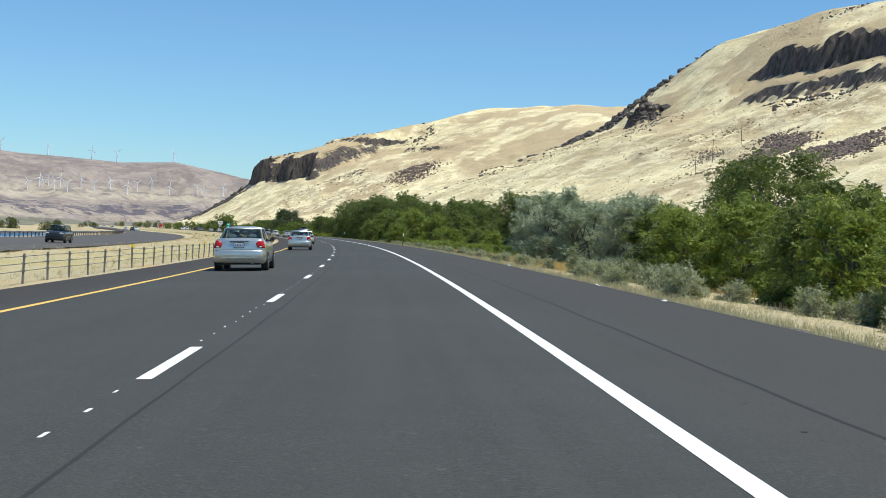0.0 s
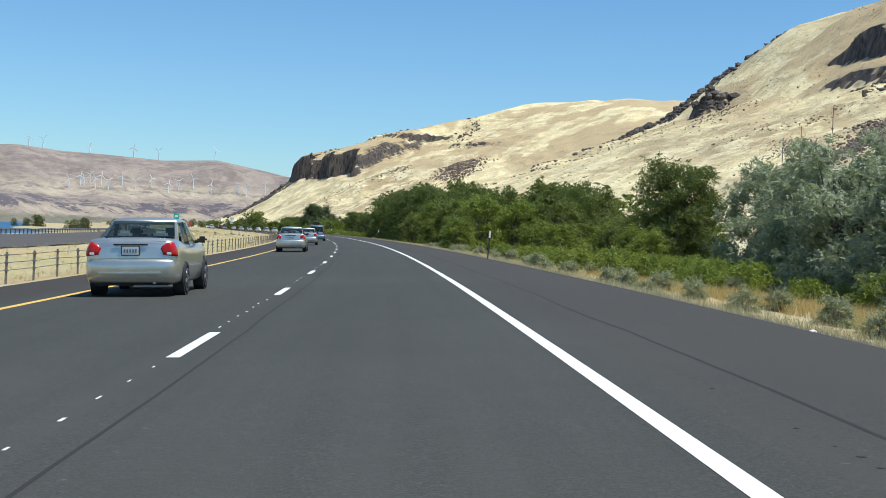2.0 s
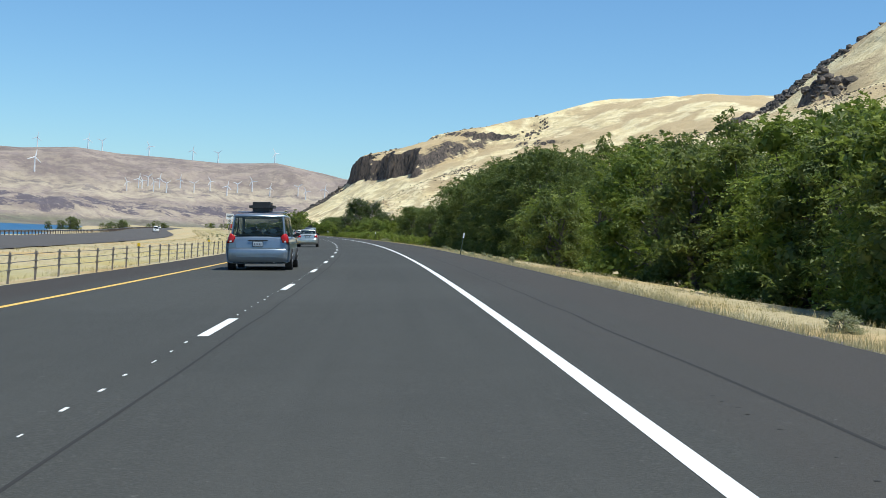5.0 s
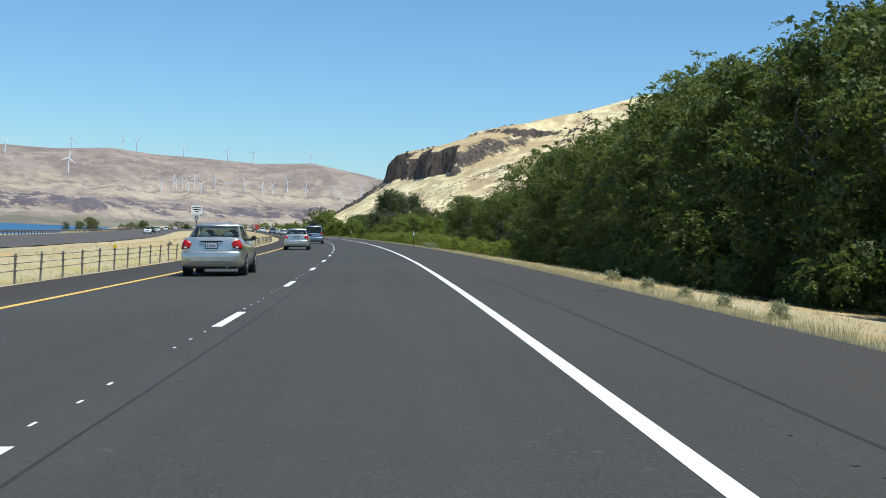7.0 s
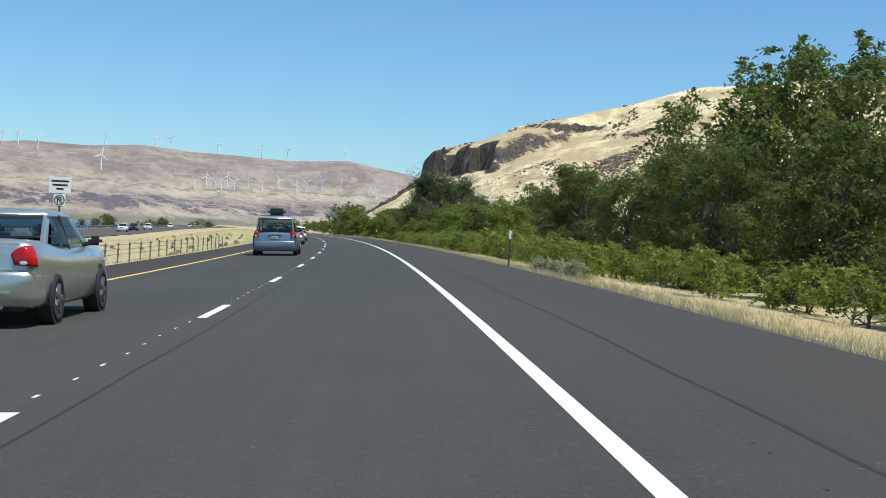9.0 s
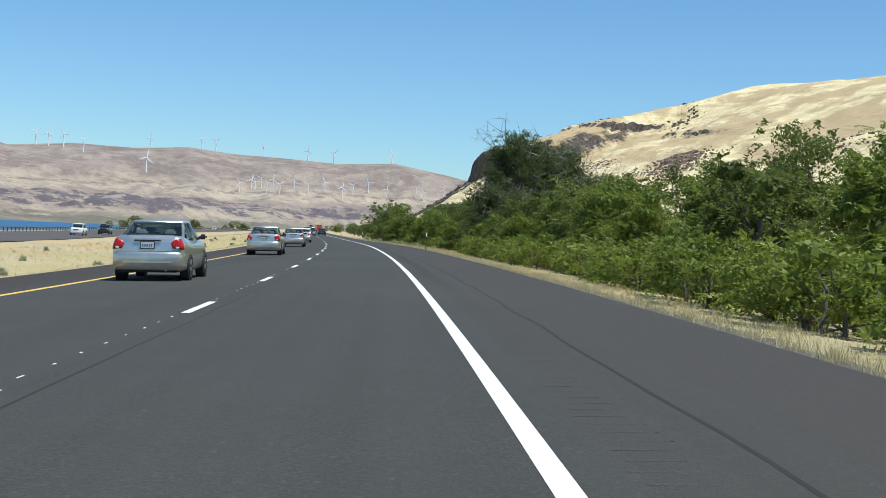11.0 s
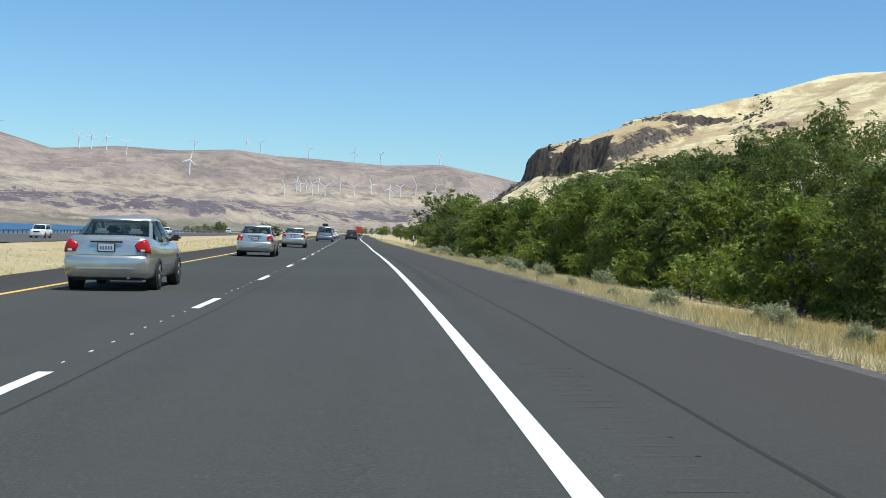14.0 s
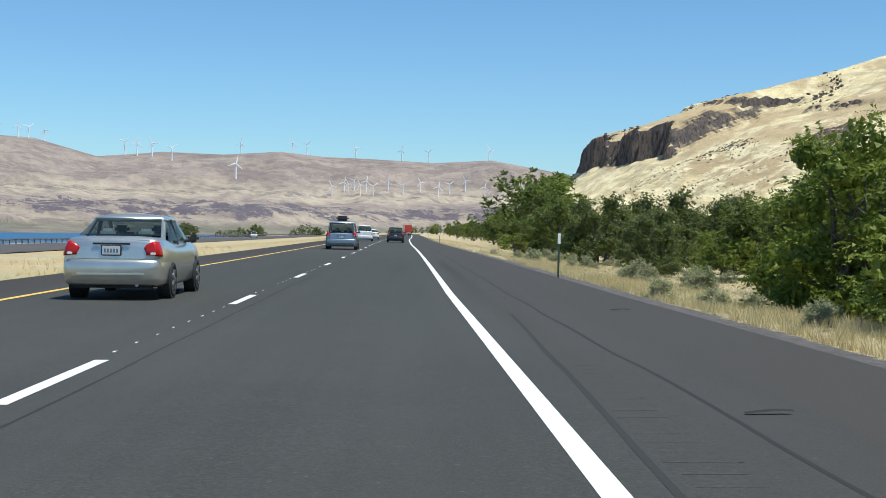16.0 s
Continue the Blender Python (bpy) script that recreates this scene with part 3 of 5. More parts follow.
def far_z(a, r):
    """Height of the far bank in the direction a (degrees to the left) at the distance r."""
    a, r = np.asarray(a, float), np.asarray(r, float)
    x, y = r * np.sin(np.radians(a)), r * np.cos(np.radians(a))
    shore = np.interp(a, [-20, 5, 10, 16, 24, 31, 45, 100], [3300, 3300, 3200, 2900, 2500, 2150, 1900, 1800]) + 140 * fbm(a * 0.3, a * 0, 3, 71)
    q = (r - shore) / (4600 - shore)
    w = 0.07 * fbm(x / 420, y / 420, 4, 73, 0.5)
    step = np.clip(0.3 + 0.7 * fbm(x / 700, y / 700, 3, 74), 0.05, 0.7)
    el = -0.24 + 0.34 * smooth(0.0, 0.14, q + 0.5 * w) + step * smooth(0.15, 0.175, q + 1.5 * w) + 0.3 * smooth(0.18, 0.45, q + w)
    el = el + 0.13 * smooth(0.29, 0.305, q + 2 * w) * smooth(-0.1, 0.15, fbm(x / 500, y / 500, 2, 90))
    el = el + (0.5 - step) * smooth(0.3, 0.6, q)
    top = np.interp(a, SKY_A, SKY_E)
    k = smooth(0.36, 1.02, q)
    z = r * np.tan(np.radians(el * (1 - k) + top * k))
    roll = smooth(0.12, 0.4, q) * (1 - smooth(0.82, 1.0, q))
    z = z + 55 * roll * fbm(x / 620 + 0.6 * y / 620, y / 900, 4, 79, 0.45) + 15 * smooth(0.05, 0.2, q) * (1 - smooth(0.85, 1.0, q)) * fbm(x / 110, y / 160, 3, 85, 0.45)
    ravine = np.abs(fbm(x / 330 + 0.4 * y / 330, y / 900, 4, 95, 0.5))
    z = z - 70 * smooth(0.1, 0.3, q) * (1 - smooth(0.7, 0.98, q)) * np.clip(0.22 - ravine, 0, 1) - 9 * smooth(0.02, 0.1, q) * (1 - smooth(0.8, 0.95, q)) * np.abs(fbm(x / 45, y / 70, 3, 97, 0.5))
    return np.where(q < 0, -14 + 0 * r, 1.5 + z)


def far_place(a, r):
    return FAR_O[0] - r * np.sin(np.radians(a)), FAR_O[1] + r * np.cos(np.radians(a))


aa, rr = np.meshgrid(np.concatenate([np.arange(-20, 3, 0.5), np.arange(3, 36, 0.06), np.arange(36, 101, 1.0)]), np.concatenate([np.arange(1700, 3600, 16.0), np.arange(3600, 4640, 26.0)]), indexing="ij")
fx, fy = far_place(aa, rr)
idx = np.arange(aa.size).reshape(aa.shape)
fq = np.stack([idx[:-1, :-1], idx[:-1, 1:], idx[1:, 1:], idx[1:, :-1]], -1).reshape(-1, 4)
tagged(grid_mesh("far_bank", np.stack([fx, fy, far_z(aa, rr)], -1).reshape(-1, 3), fq, FAR_HILL), "brown hills and benches across the river, haze painted into their colour", "hills", kind="structure")

# ---- plants ----
def tube(bm, points, radii, sides=6):
    """A tapered limb through the points."""
    rings = []
    for i, (p, r) in enumerate(zip(points, radii)):
        d = (points[min(i + 1, len(points) - 1)] - points[max(i - 1, 0)]).normalized()
        a = d.orthogonal().normalized()
        c = d.cross(a)
        rings.append([bm.verts.new(p + (a * math.cos(k * math.tau / sides) + c * math.sin(k * math.tau / sides)) * r) for k in range(sides)])
    for lo, hi in zip(rings, rings[1:]):
        for k in range(sides):
            bm.faces.new((lo[k], lo[(k + 1) % sides], hi[(k + 1) % sides], hi[k]))
    bm.faces.new(rings[-1])
    return bm


def limb_points(rng, a, b, bend=0.12, n=5):
    a, b = Vector(a), Vector(b)
    size = (b - a).length * bend
    return [a.lerp(b, i / (n - 1)) + Vector(rng.normal(0, size, 3)) * math.sin(math.pi * i / (n - 1)) for i in range(n)]


def fronds(rng, centers, outward, per, length, pairs, leaf, width, droop=0.35):
    """Sprays of paired leaflets round each twig's end: the corners of three-sided leaflets."""
    n = len(centers)
    d = outward[:, None, :] * 0.55 + rng.normal(0, 0.75, (n, per, 3))
    d[..., 2] = d[..., 2] * 0.6 + 0.1
    d /= np.linalg.norm(d, axis=-1, keepdims=True)
    size = length * rng.uniform(0.6, 1.2, (n, per, 1, 1))
    t = np.linspace(0.2, 1.0, pairs)[None, None, :, None]
    stem = centers[:, None, None, :] + d[:, :, None, :] * size * t
    stem = stem - np.array([0, 0, 1.0]) * droop * size * t * t
    up = np.array([0, 0, 1.0]) + rng.normal(0, 0.35, (n, per, 3))
    side = np.cross(d, up)
    side /= np.linalg.norm(side, axis=-1, keepdims=True) + 1e-6
    quads = []
    for sign in (-1, 1):
        axis = side[:, :, None, :] * sign * 0.85 + d[:, :, None, :] * 0.5 - np.array([0, 0, 0.28])
        axis = axis + rng.normal(0, 0.18, (n, per, pairs, 3))
        axis /= np.linalg.norm(axis, axis=-1, keepdims=True)
        ln = leaf * (1.1 - 0.45 * t) * rng.uniform(0.75, 1.2, (n, per, pairs, 1))
        w = d[:, :, None, :] * width * 0.5 + rng.normal(0, 0.2 * width, (n, per, pairs, 3))
        quads.append(np.stack([stem + w, stem + axis * ln, stem - w], -2))
    return np.concatenate([q.reshape(-1, 3, 3) for q in quads])


def leaf_mesh(name, quads, mat):
    v = quads.reshape(-1, 3)
    return grid_mesh(name, v, np.arange(len(v)).reshape(-1, quads.shape[1]), mat, flat=True)


def shell(rng, lobes, per_lobe, inner=0.72):
    """Points and outward directions over a crown that is a heap of lobes."""
    pts, out = [], []
    for (c, r) in lobes:
        c, r = np.array(c), np.array(r)
        d = rng.normal(0, 1, (per_lobe, 3))
        d /= np.linalg.norm(d, axis=1, keepdims=True)
        keep = d[:, 2] > -0.75
        d = d[keep]
        k = rng.uniform(inner, 1.05, (len(d), 1)) * (1 + 0.12 * rng.normal(0, 1, (len(d), 1)))
        pts.append(c + d * r * k)
        out.append(d)
    return np.concatenate(pts), np.concatenate(out)


def inner_leaves(rng, lobes, count, largest=0.095):
    """Overlapping shaded leaves inside each lobe, which close the crown."""
    out = []
    for c, r in lobes:
        d = rng.normal(0, 1, (count, 3))
        d /= np.linalg.norm(d, axis=1, keepdims=True)
        mid = np.array(c) + d * np.array(r) * rng.uniform(0.35, 0.72, (count, 1))
        lean = d + rng.normal(0, 0.45, (count, 3))
        a = np.cross(lean, rng.normal(0, 1, (count, 3)))
        a /= np.linalg.norm(a, axis=1, keepdims=True) + 1e-6
        e = np.cross(lean, a)
        e /= np.linalg.norm(e, axis=1, keepdims=True) + 1e-6
        size = min(largest, 0.24 * r[0]) * rng.uniform(0.7, 1.3, (count, 1))
        out.append(np.stack([mid + a * size, mid - a * 0.55 * size + e * 0.8 * size, mid - a * 0.55 * size - e * 0.8 * size], 1))
    return np.concatenate(out)


def tree(name, seed, height, spread, lobes_n, per_lobe, leaf_kw, leaves, bark, stems=1, low=0.3, limbs_dead=0, fill=260, skirt=0):
    """A tree or tall shrub: tapered stems and limbs, a crown of leafy sprays."""
    rng = np.random.default_rng(seed)
    root = new(name)
    bm = bmesh.new()
    lobes = []
    heads = []
    for k in range(stems):
        a = rng.uniform(0, math.tau)
        foot = Vector((0.25 * spread * (stems > 1) * math.cos(a) * 0.4, 0.25 * spread * (stems > 1) * math.sin(a) * 0.4, -0.15))
        head = Vector((spread * 0.3 * math.cos(a) * (stems > 1), spread * 0.3 * math.sin(a) * (stems > 1), height * rng.uniform(0.55, 0.7)))
        r = height * 0.018 + 0.02
        tube(bm, limb_points(rng, foot, head, 0.05), np.linspace(r, r * 0.45, 5), 7)
        heads.append((foot, head, r))
    for k in range(lobes_n):
        foot, head, r = heads[k % stems]
        a = k * 2.4 + rng.uniform(-0.4, 0.4)
        q = (k + 0.5) / lobes_n
        z = height * (low + (0.86 - low) * q)
        reach = spread * (0.62 * math.sqrt(max(0.05, 1 - (max(0, q - 0.35) / 0.75) ** 2))) * rng.uniform(0.7, 1.1)
        c = Vector((math.cos(a) * reach, math.sin(a) * reach, z))
        start = foot.lerp(head, min(0.95, max(0.12, z / height * 0.8)))
        tube(bm, limb_points(rng, start, c, 0.1, 4), np.linspace(r * 0.5, 0.012, 4), 5)
        lr = spread * rng.uniform(0.25, 0.4)
        lobes.append((c, (lr, lr, lr * rng.uniform(0.6, 0.85))))
    for k in range(skirt):
        a = k * math.tau / skirt + rng.uniform(-0.4, 0.4)
        lr = spread * rng.uniform(0.3, 0.4)
        c = Vector((math.cos(a) * spread * 0.6, math.sin(a) * spread * 0.6, lr * 0.45))
        tube(bm, limb_points(rng, heads[k % stems][0].lerp(heads[k % stems][1], 0.1), c, 0.1, 4), np.linspace(0.03, 0.012, 4), 5)
        lobes.append((c, (lr, lr, lr * 0.75)))
    wood = part("trunk", bm, bark, root)
    if height < 2:
        tagged(wood, "thin woody stems", kind="stuff")
    if limbs_dead:
        bm = bmesh.new()
        for k in range(limbs_dead):
            a, z = rng.uniform(0, math.tau), height * rng.uniform(0.45, 0.85)
            tip = Vector((math.cos(a) * spread * rng.uniform(0.4, 0.95), math.sin(a) * spread * rng.uniform(0.4, 0.95), min(height * 1.04, z + height * rng.uniform(0.05, 0.22))))
            pts = limb_points(rng, (0, 0, z * 0.8), tip, 0.12, 5)
            tube(bm, pts, np.linspace(0.06, 0.012, 5), 4)
            for j in range(9):
                p = pts[rng.integers(2, 5)]
                tube(bm, limb_points(rng, p, p + Vector(rng.normal(0, 0.4, 3)) + Vector((0, 0, 0.25)), 0.1, 3), (0.02, 0.012, 0.006), 3)
        part("dead_wood", bm, DEAD_WOOD, root, "bare grey dead branches")
    pts, out = shell(rng, lobes, per_lobe)
    leafage = fronds(rng, pts, out, **leaf_kw)
    leafage = np.concatenate([leafage, inner_leaves(rng, lobes, fill)])
    crown = leaf_mesh("crown", leafage, leaves)
    crown.parent = root
    return root


def ground_pose(s, u, turn=0.0, scale=1.0, sink=0.05, lean=0.0):
    x, y = on_plan(s, u)
    size = scale if isinstance(scale, tuple) else (scale, scale, scale)
    return Matrix.LocRotScale((float(x), float(y), float(ground_z(s, u)) - sink), Euler((lean, 0, turn)), size)


def scatter(protos, rows, seed, label, category, group):
    """Copies of the given plants: rows of first and last station, nearest and farthest offset, count, smallest and largest scale."""
    rng = np.random.default_rng(seed)
    made = 0
    for s0, s1, u0, u1, count, lo, hi in rows:
        for k in range(count):
            s = s0 + (s1 - s0) * (k + rng.uniform(0.1, 0.9)) / count
            u = rng.uniform(u0, u1)
            size = rng.uniform(lo, hi)
            ob = copy_thing(protos[made % len(protos)], ground_pose(s, u, rng.uniform(0, 6.28), (size * rng.uniform(0.85, 1.15), size * rng.uniform(0.85, 1.15), size)))
            tagged(ob, label, category, group)
            made += 1
    for proto in protos:
        for o in (*proto.children_recursive, proto):
            bpy.data.objects.remove(o)


SUMAC = dict(per=6, length=0.55, pairs=6, leaf=0.125, width=0.055)
LOCUST = dict(per=7, length=0.5, pairs=5, leaf=0.14, width=0.07, droop=0.4)
LOCUST_BACK = dict(per=6, length=0.6, pairs=3, leaf=0.24, width=0.14, droop=0.4)
FAR_LEAF = dict(per=5, length=0.75, pairs=2, leaf=0.55, width=0.36, droop=0.4)
SILVER = dict(per=7, length=0.45, pairs=5, leaf=0.16, width=0.05, droop=0.1)

scatter([tree("sumac_tree", 11 + k, 4.6, 2.3, 15, 14, SUMAC, (GREEN, GREEN, MID_GREEN)[k], BARK, stems=3, low=0.1, skirt=3) for k in range(3)],
        [(20, 32, 8.5, 11, 5, 0.55, 0.7), (30, 40, 9, 13, 4, 0.6, 0.75), (38, 50, 13, 19, 4, 0.8, 1.1), (44, 66, 10.5, 16, 9, 0.72, 0.9), (181, 186, 6.2, 8.5, 2, 0.66, 0.74), (148, 178, 11, 17, 8, 0.55, 0.8), (184, 200, 12.5, 19, 7, 1.15, 1.35), (196, 236, 10.5, 14, 11, 1.15, 1.45), (246, 268, 8, 10, 4, 0.9, 1.1),
         (418, 452, 9.0, 12.5, 8, 0.85, 1.05), (452, 482, 9.0, 13, 8, 1.0, 1.25), (470, 486, 7.2, 8.5, 4, 0.55, 0.75), (508, 545, 9.5, 12, 2, 0.75, 0.9), (545, 572, 10, 13, 6, 0.95, 1.2), (572, 600, 9.5, 13, 6, 0.9, 1.15), (592, 612, 8.0, 11, 5, 0.85, 1.0), (625, 690, 12, 20, 4, 0.5, 0.8)],
        5, "bright green leafy sumac tree beside the dry verge", "tree", "roadside sumac trees")
scatter([tree("locust_tree", 31 + k, 9.5, 4.4, 24, 16, LOCUST, (DARK_GREEN, MID_GREEN, DARK_GREEN)[k], BARK, stems=2, low=0.06, fill=520, skirt=6) for k in range(3)],
        [(257, 287, 12, 15.5, 5, 0.66, 0.8), (284, 304, 12.5, 16, 5, 1.02, 1.14), (304, 345, 11.4, 15, 8, 0.9, 1.1), (345, 420, 12.5, 17, 10, 0.65, 0.85), (545, 597, 12.5, 17, 12, 0.66, 0.8), (60, 72, 17, 20, 2, 0.74, 0.8), (161, 168, 19, 21.5, 2, 0.86, 0.95), (508, 545, 11, 14, 6, 0.58, 0.7)],
        6, "dense dark green locust tree in the roadside thicket", "tree", "thicket of dark trees")
scatter([tree("locust_tree", 34 + k, 9.5, 4.4, 20, 12, LOCUST_BACK, (DARK_GREEN, MID_GREEN)[k], BARK, stems=2, low=0.06, fill=360, skirt=4) for k in range(2)],
        [(194, 222, 16, 24, 8, 0.8, 0.92), (222, 262, 15, 23, 6, 0.85, 1.0), (262, 300, 17, 23, 5, 0.95, 1.15), (300, 410, 19, 26, 9, 1.15, 1.4),
         (425, 500, 16, 24, 9, 0.65, 0.85), (515, 560, 15, 22, 6, 0.6, 0.8), (612, 640, 13, 24, 4, 0.36, 0.46), (66, 100, 30, 40, 6, 0.5, 0.6), (150, 190, 20, 30, 8, 0.45, 0.6)],
        16, "dark green locust tree deep in the roadside thicket", "tree", "thicket of dark trees")
scatter([tree("olive_tree", 51 + k, 6.4, 3.0, 16, 26, SILVER, OLIVE, BARK, stems=3, low=0.03, skirt=3) for k in range(2)],
        [(84, 100, 12, 17, 4, 0.72, 0.9), (98, 126, 14, 24, 11, 0.85, 1.05), (116, 134, 13.5, 19, 4, 0.85, 1.0), (124, 150, 20, 27, 6, 0.9, 1.05), (60, 110, 24, 34, 5, 0.7, 0.95), (610, 640, 17, 26, 3, 0.5, 0.6)],
        7, "silvery grey-green olive tree in the dry grass", "tree", "silvery olive trees")
scatter([tree("round_shrub", 66 + k, 3.2, 2.1, 12, 13, dict(per=6, length=0.4, pairs=3, leaf=0.15, width=0.08, droop=0.1), (DULL_GREEN, MID_GREEN)[k], BARK, stems=3, low=0.1) for k in range(2)],
        [(618, 705, 10, 26, 24, 0.95, 1.5), (640, 735, 20, 40, 12, 0.8, 1.3), (560, 612, 9, 12, 5, 0.4, 0.6), (60, 110, 16, 28, 8, 0.7, 1.0)],
        14, "dull green rounded shrub in dry grass", "shrub", "rounded shrubs")
scatter([tree("low_shrub", 61 + k, 1.7, 1.5, 8, 8, dict(SUMAC, per=6, pairs=4, length=0.36, leaf=0.1, width=0.06), GREEN, BARK, stems=2, low=0.2, fill=60) for k in range(2)],
        [(106, 162, 6.6, 16, 110, 0.45, 0.75), (366, 425, 5.8, 9, 40, 0.5, 1.15), (425, 482, 5.8, 9.5, 46, 0.45, 1.25), (340, 366, 7.5, 10, 7, 0.7, 0.9), (590, 607, 8, 10, 6, 0.8, 1.2), (600, 700, 9, 26, 12, 0.7, 1.3), (535, 600, 9, 12, 10, 0.8, 1.2)],
        8, "low bright green shrub spreading over the verge", "shrub", "low green shrubs")
scatter([tree("sagebrush", 71 + k, 0.8, 0.62, 9, 16, dict(per=5, length=0.13, pairs=3, leaf=0.06, width=0.025, droop=-0.3), SAGE, DEAD_WOOD, stems=3, low=0.02, fill=60, skirt=4) for k in range(2)],
        [(16, 60, 4.8, 8, 26, 0.55, 1.1), (60, 132, 4.5, 6.4, 40, 0.4, 0.75), (60, 110, 7, 16, 16, 0.5, 0.8), (130, 200, 4.6, 7, 24, 0.45, 0.85), (240, 290, 4.6, 6.2, 12, 0.3, 0.55),
         (360, 372, 4.5, 5.3, 4, 0.5, 0.8), (500, 540, 4.6, 6.5, 13, 0.35, 0.65), (545, 605, 4.6, 8, 24, 0.4, 0.8), (600, 680, 5, 14, 40, 0.5, 0.95), (400, 640, -26, -13, 30, 0.35, 0.7)],
        9, "grey-green sagebrush on the dry verge", "shrub", "sagebrush along the road")
scatter([tree("far_tree", 81 + k, 8.5, 4.0, 8, 10, FAR_LEAF, DARK_GREEN if k else GREEN, BARK, stems=2, low=0.12, fill=60) for k in range(3)],
        [(620, 735, 20, 40, 16, 0.4, 0.6), (735, 775, 12, 21, 8, 1.05, 1.4), (770, 1000, 14, 30, 30, 0.5, 0.9), (1000, 1500, 20, 60, 28, 0.7, 1.2), (560, 735, 30, 60, 10, 0.3, 0.4), (700, 760, 20, 40, 6, 0.5, 0.6),
         (180, 420, 27, 42, 12, 0.8, 1.1), (425, 600, 24, 36, 8, 0.6, 0.8), (1500, 2300, 30, 120, 20, 0.8, 1.3)],
        10, "rounded green tree standing in the distance", "tree", "trees farther along the road")
bank_tree = tree("far_tree", 85, 8.5, 4.4, 9, 10, FAR_LEAF, DULL_GREEN, BARK, stems=2, low=0.1, fill=50, skirt=4)
rng = np.random.default_rng(15)
for x, y, count, wide, size in ((-361, 1251, 4, 9, 1.05), (-372, 1262, 2, 4, 0.8), (-311, 1181, 2, 5, 0.8), (-312, 1233, 5, 11, 0.95), (-284, 1227, 4, 9, 1.0), (-385, 1275, 2, 4, 0.6)):
    for k in range(count):
        px, py = x + wide * rng.uniform(-1, 1), y + 4 * rng.uniform(-1, 1)
        q = size * rng.uniform(0.75, 1.05)
        tagged(copy_thing(bank_tree, Matrix.LocRotScale((px, py, -5.9), Euler((0, 0, rng.uniform(0, 6.28))), (q * 1.25, q * 1.25, q * 1.4))), "rounded dull green tree on the river bank", "tree", "trees on the river bank")
for o in (*bank_tree.children_recursive, bank_tree):
    bpy.data.objects.remove(o)
juniper = tree("juniper_tree", 91, 11.0, 5.0, 34, 44, dict(per=8, length=0.45, pairs=4, leaf=0.12, width=0.06, droop=0.05), JUNIPER, DEAD_WOOD, stems=2, low=0.03, limbs_dead=32, fill=700, skirt=8)
tagged(juniper, "tall dark tree with bare dead branches", "tree", "dark trees with dead branches")
juniper.matrix_basis = ground_pose(498, 11.6, 0.4)
copy_thing(juniper, Matrix.LocRotScale(ground_pose(508, 16.0).translation, Euler((0, 0, 2.1)), None))
copy_thing(juniper, Matrix.LocRotScale(ground_pose(493, 9.6).translation, Euler((0, 0, 5.2)), (0.62, 0.62, 0.55)))
copy_thing(juniper, Matrix.LocRotScale(ground_pose(497, 17.5).translation, Euler((0, 0, 4.0)), (0.75, 0.75, 0.72)))


def grass(name, rows, seed, tall, mat):
    """Bunch grass: tufts of thin blades."""
    rng = np.random.default_rng(seed)
    out = []
    for s0, s1, u0, u1, count, lo, hi in rows:
        s = rng.uniform(s0, s1, count)
        u = u0 + (u1 - u0) * rng.uniform(0, 1, count) ** 1.4
        x, y = on_plan(s, u)
        base = np.stack([x, y, ground_z(s, u) - 0.02], -1)[:, None, :] + rng.normal(0, 0.05, (count, 8, 3)) * [1, 1, 0]
        h = tall * rng.uniform(lo, hi, (count, 1, 1)) * rng.uniform(0.6, 1.1, (count, 8, 1))
        lean = rng.normal(0, 0.35, (count, 8, 3)) * [1, 1, 0] + [0, 0, 1]
        tip = base + lean * h
        side = rng.normal(0, 1, (count, 8, 3)) * [1, 1, 0]
        side /= np.linalg.norm(side, axis=-1, keepdims=True)
        wide = side * 0.003 + side * 0.011 * h
        out.append(np.stack([base - wide, base + wide, tip], -2).reshape(-1, 3, 3))
    return leaf_mesh(name, np.concatenate(out), mat)


tagged(grass("verge_grass", [(10, 490, 3.75, 5.2, 19000, 0.3, 1.2), (490, 640, 4.3, 6.5, 13000, 0.4, 1.4), (10, 200, 5, 14, 4200, 0.4, 1.2), (56, 112, 6, 24, 5000, 0.8, 1.8), (200, 500, 5, 8, 4500, 0.4, 1.1), (500, 680, 5, 12, 9000, 0.4, 1.3), (640, 900, 3.8, 10, 2500, 0.6, 1.3)], 3, 0.19, STRAW),
       "bleached bunch grass along the asphalt edge", "grass", kind="stuff")
GOLD = leaf_material("golden_grass", [(0.42, 0.25, 0.08), (0.58, 0.38, 0.14), (0.68, 0.5, 0.24)], 0.7)
tagged(grass("golden_grass", [(44, 104, 6, 24, 9000, 0.8, 1.6), (98, 118, 5.5, 9, 900, 0.6, 1.2), (508, 528, 5, 9, 1500, 0.5, 1.1)], 5, 0.28, GOLD), "golden dry grass beside the silvery trees", "grass", kind="stuff")
tagged(grass("median_grass", [(20, 640, -27, -11, 9000, 0.3, 0.9), (20, 640, -12, -10.2, 1500, 0.2, 0.6), (640, 1100, -27, -11, 3000, 0.6, 1.2)], 4, 0.35, STRAW),
       "dry yellow grass in the median", "grass", kind="stuff")

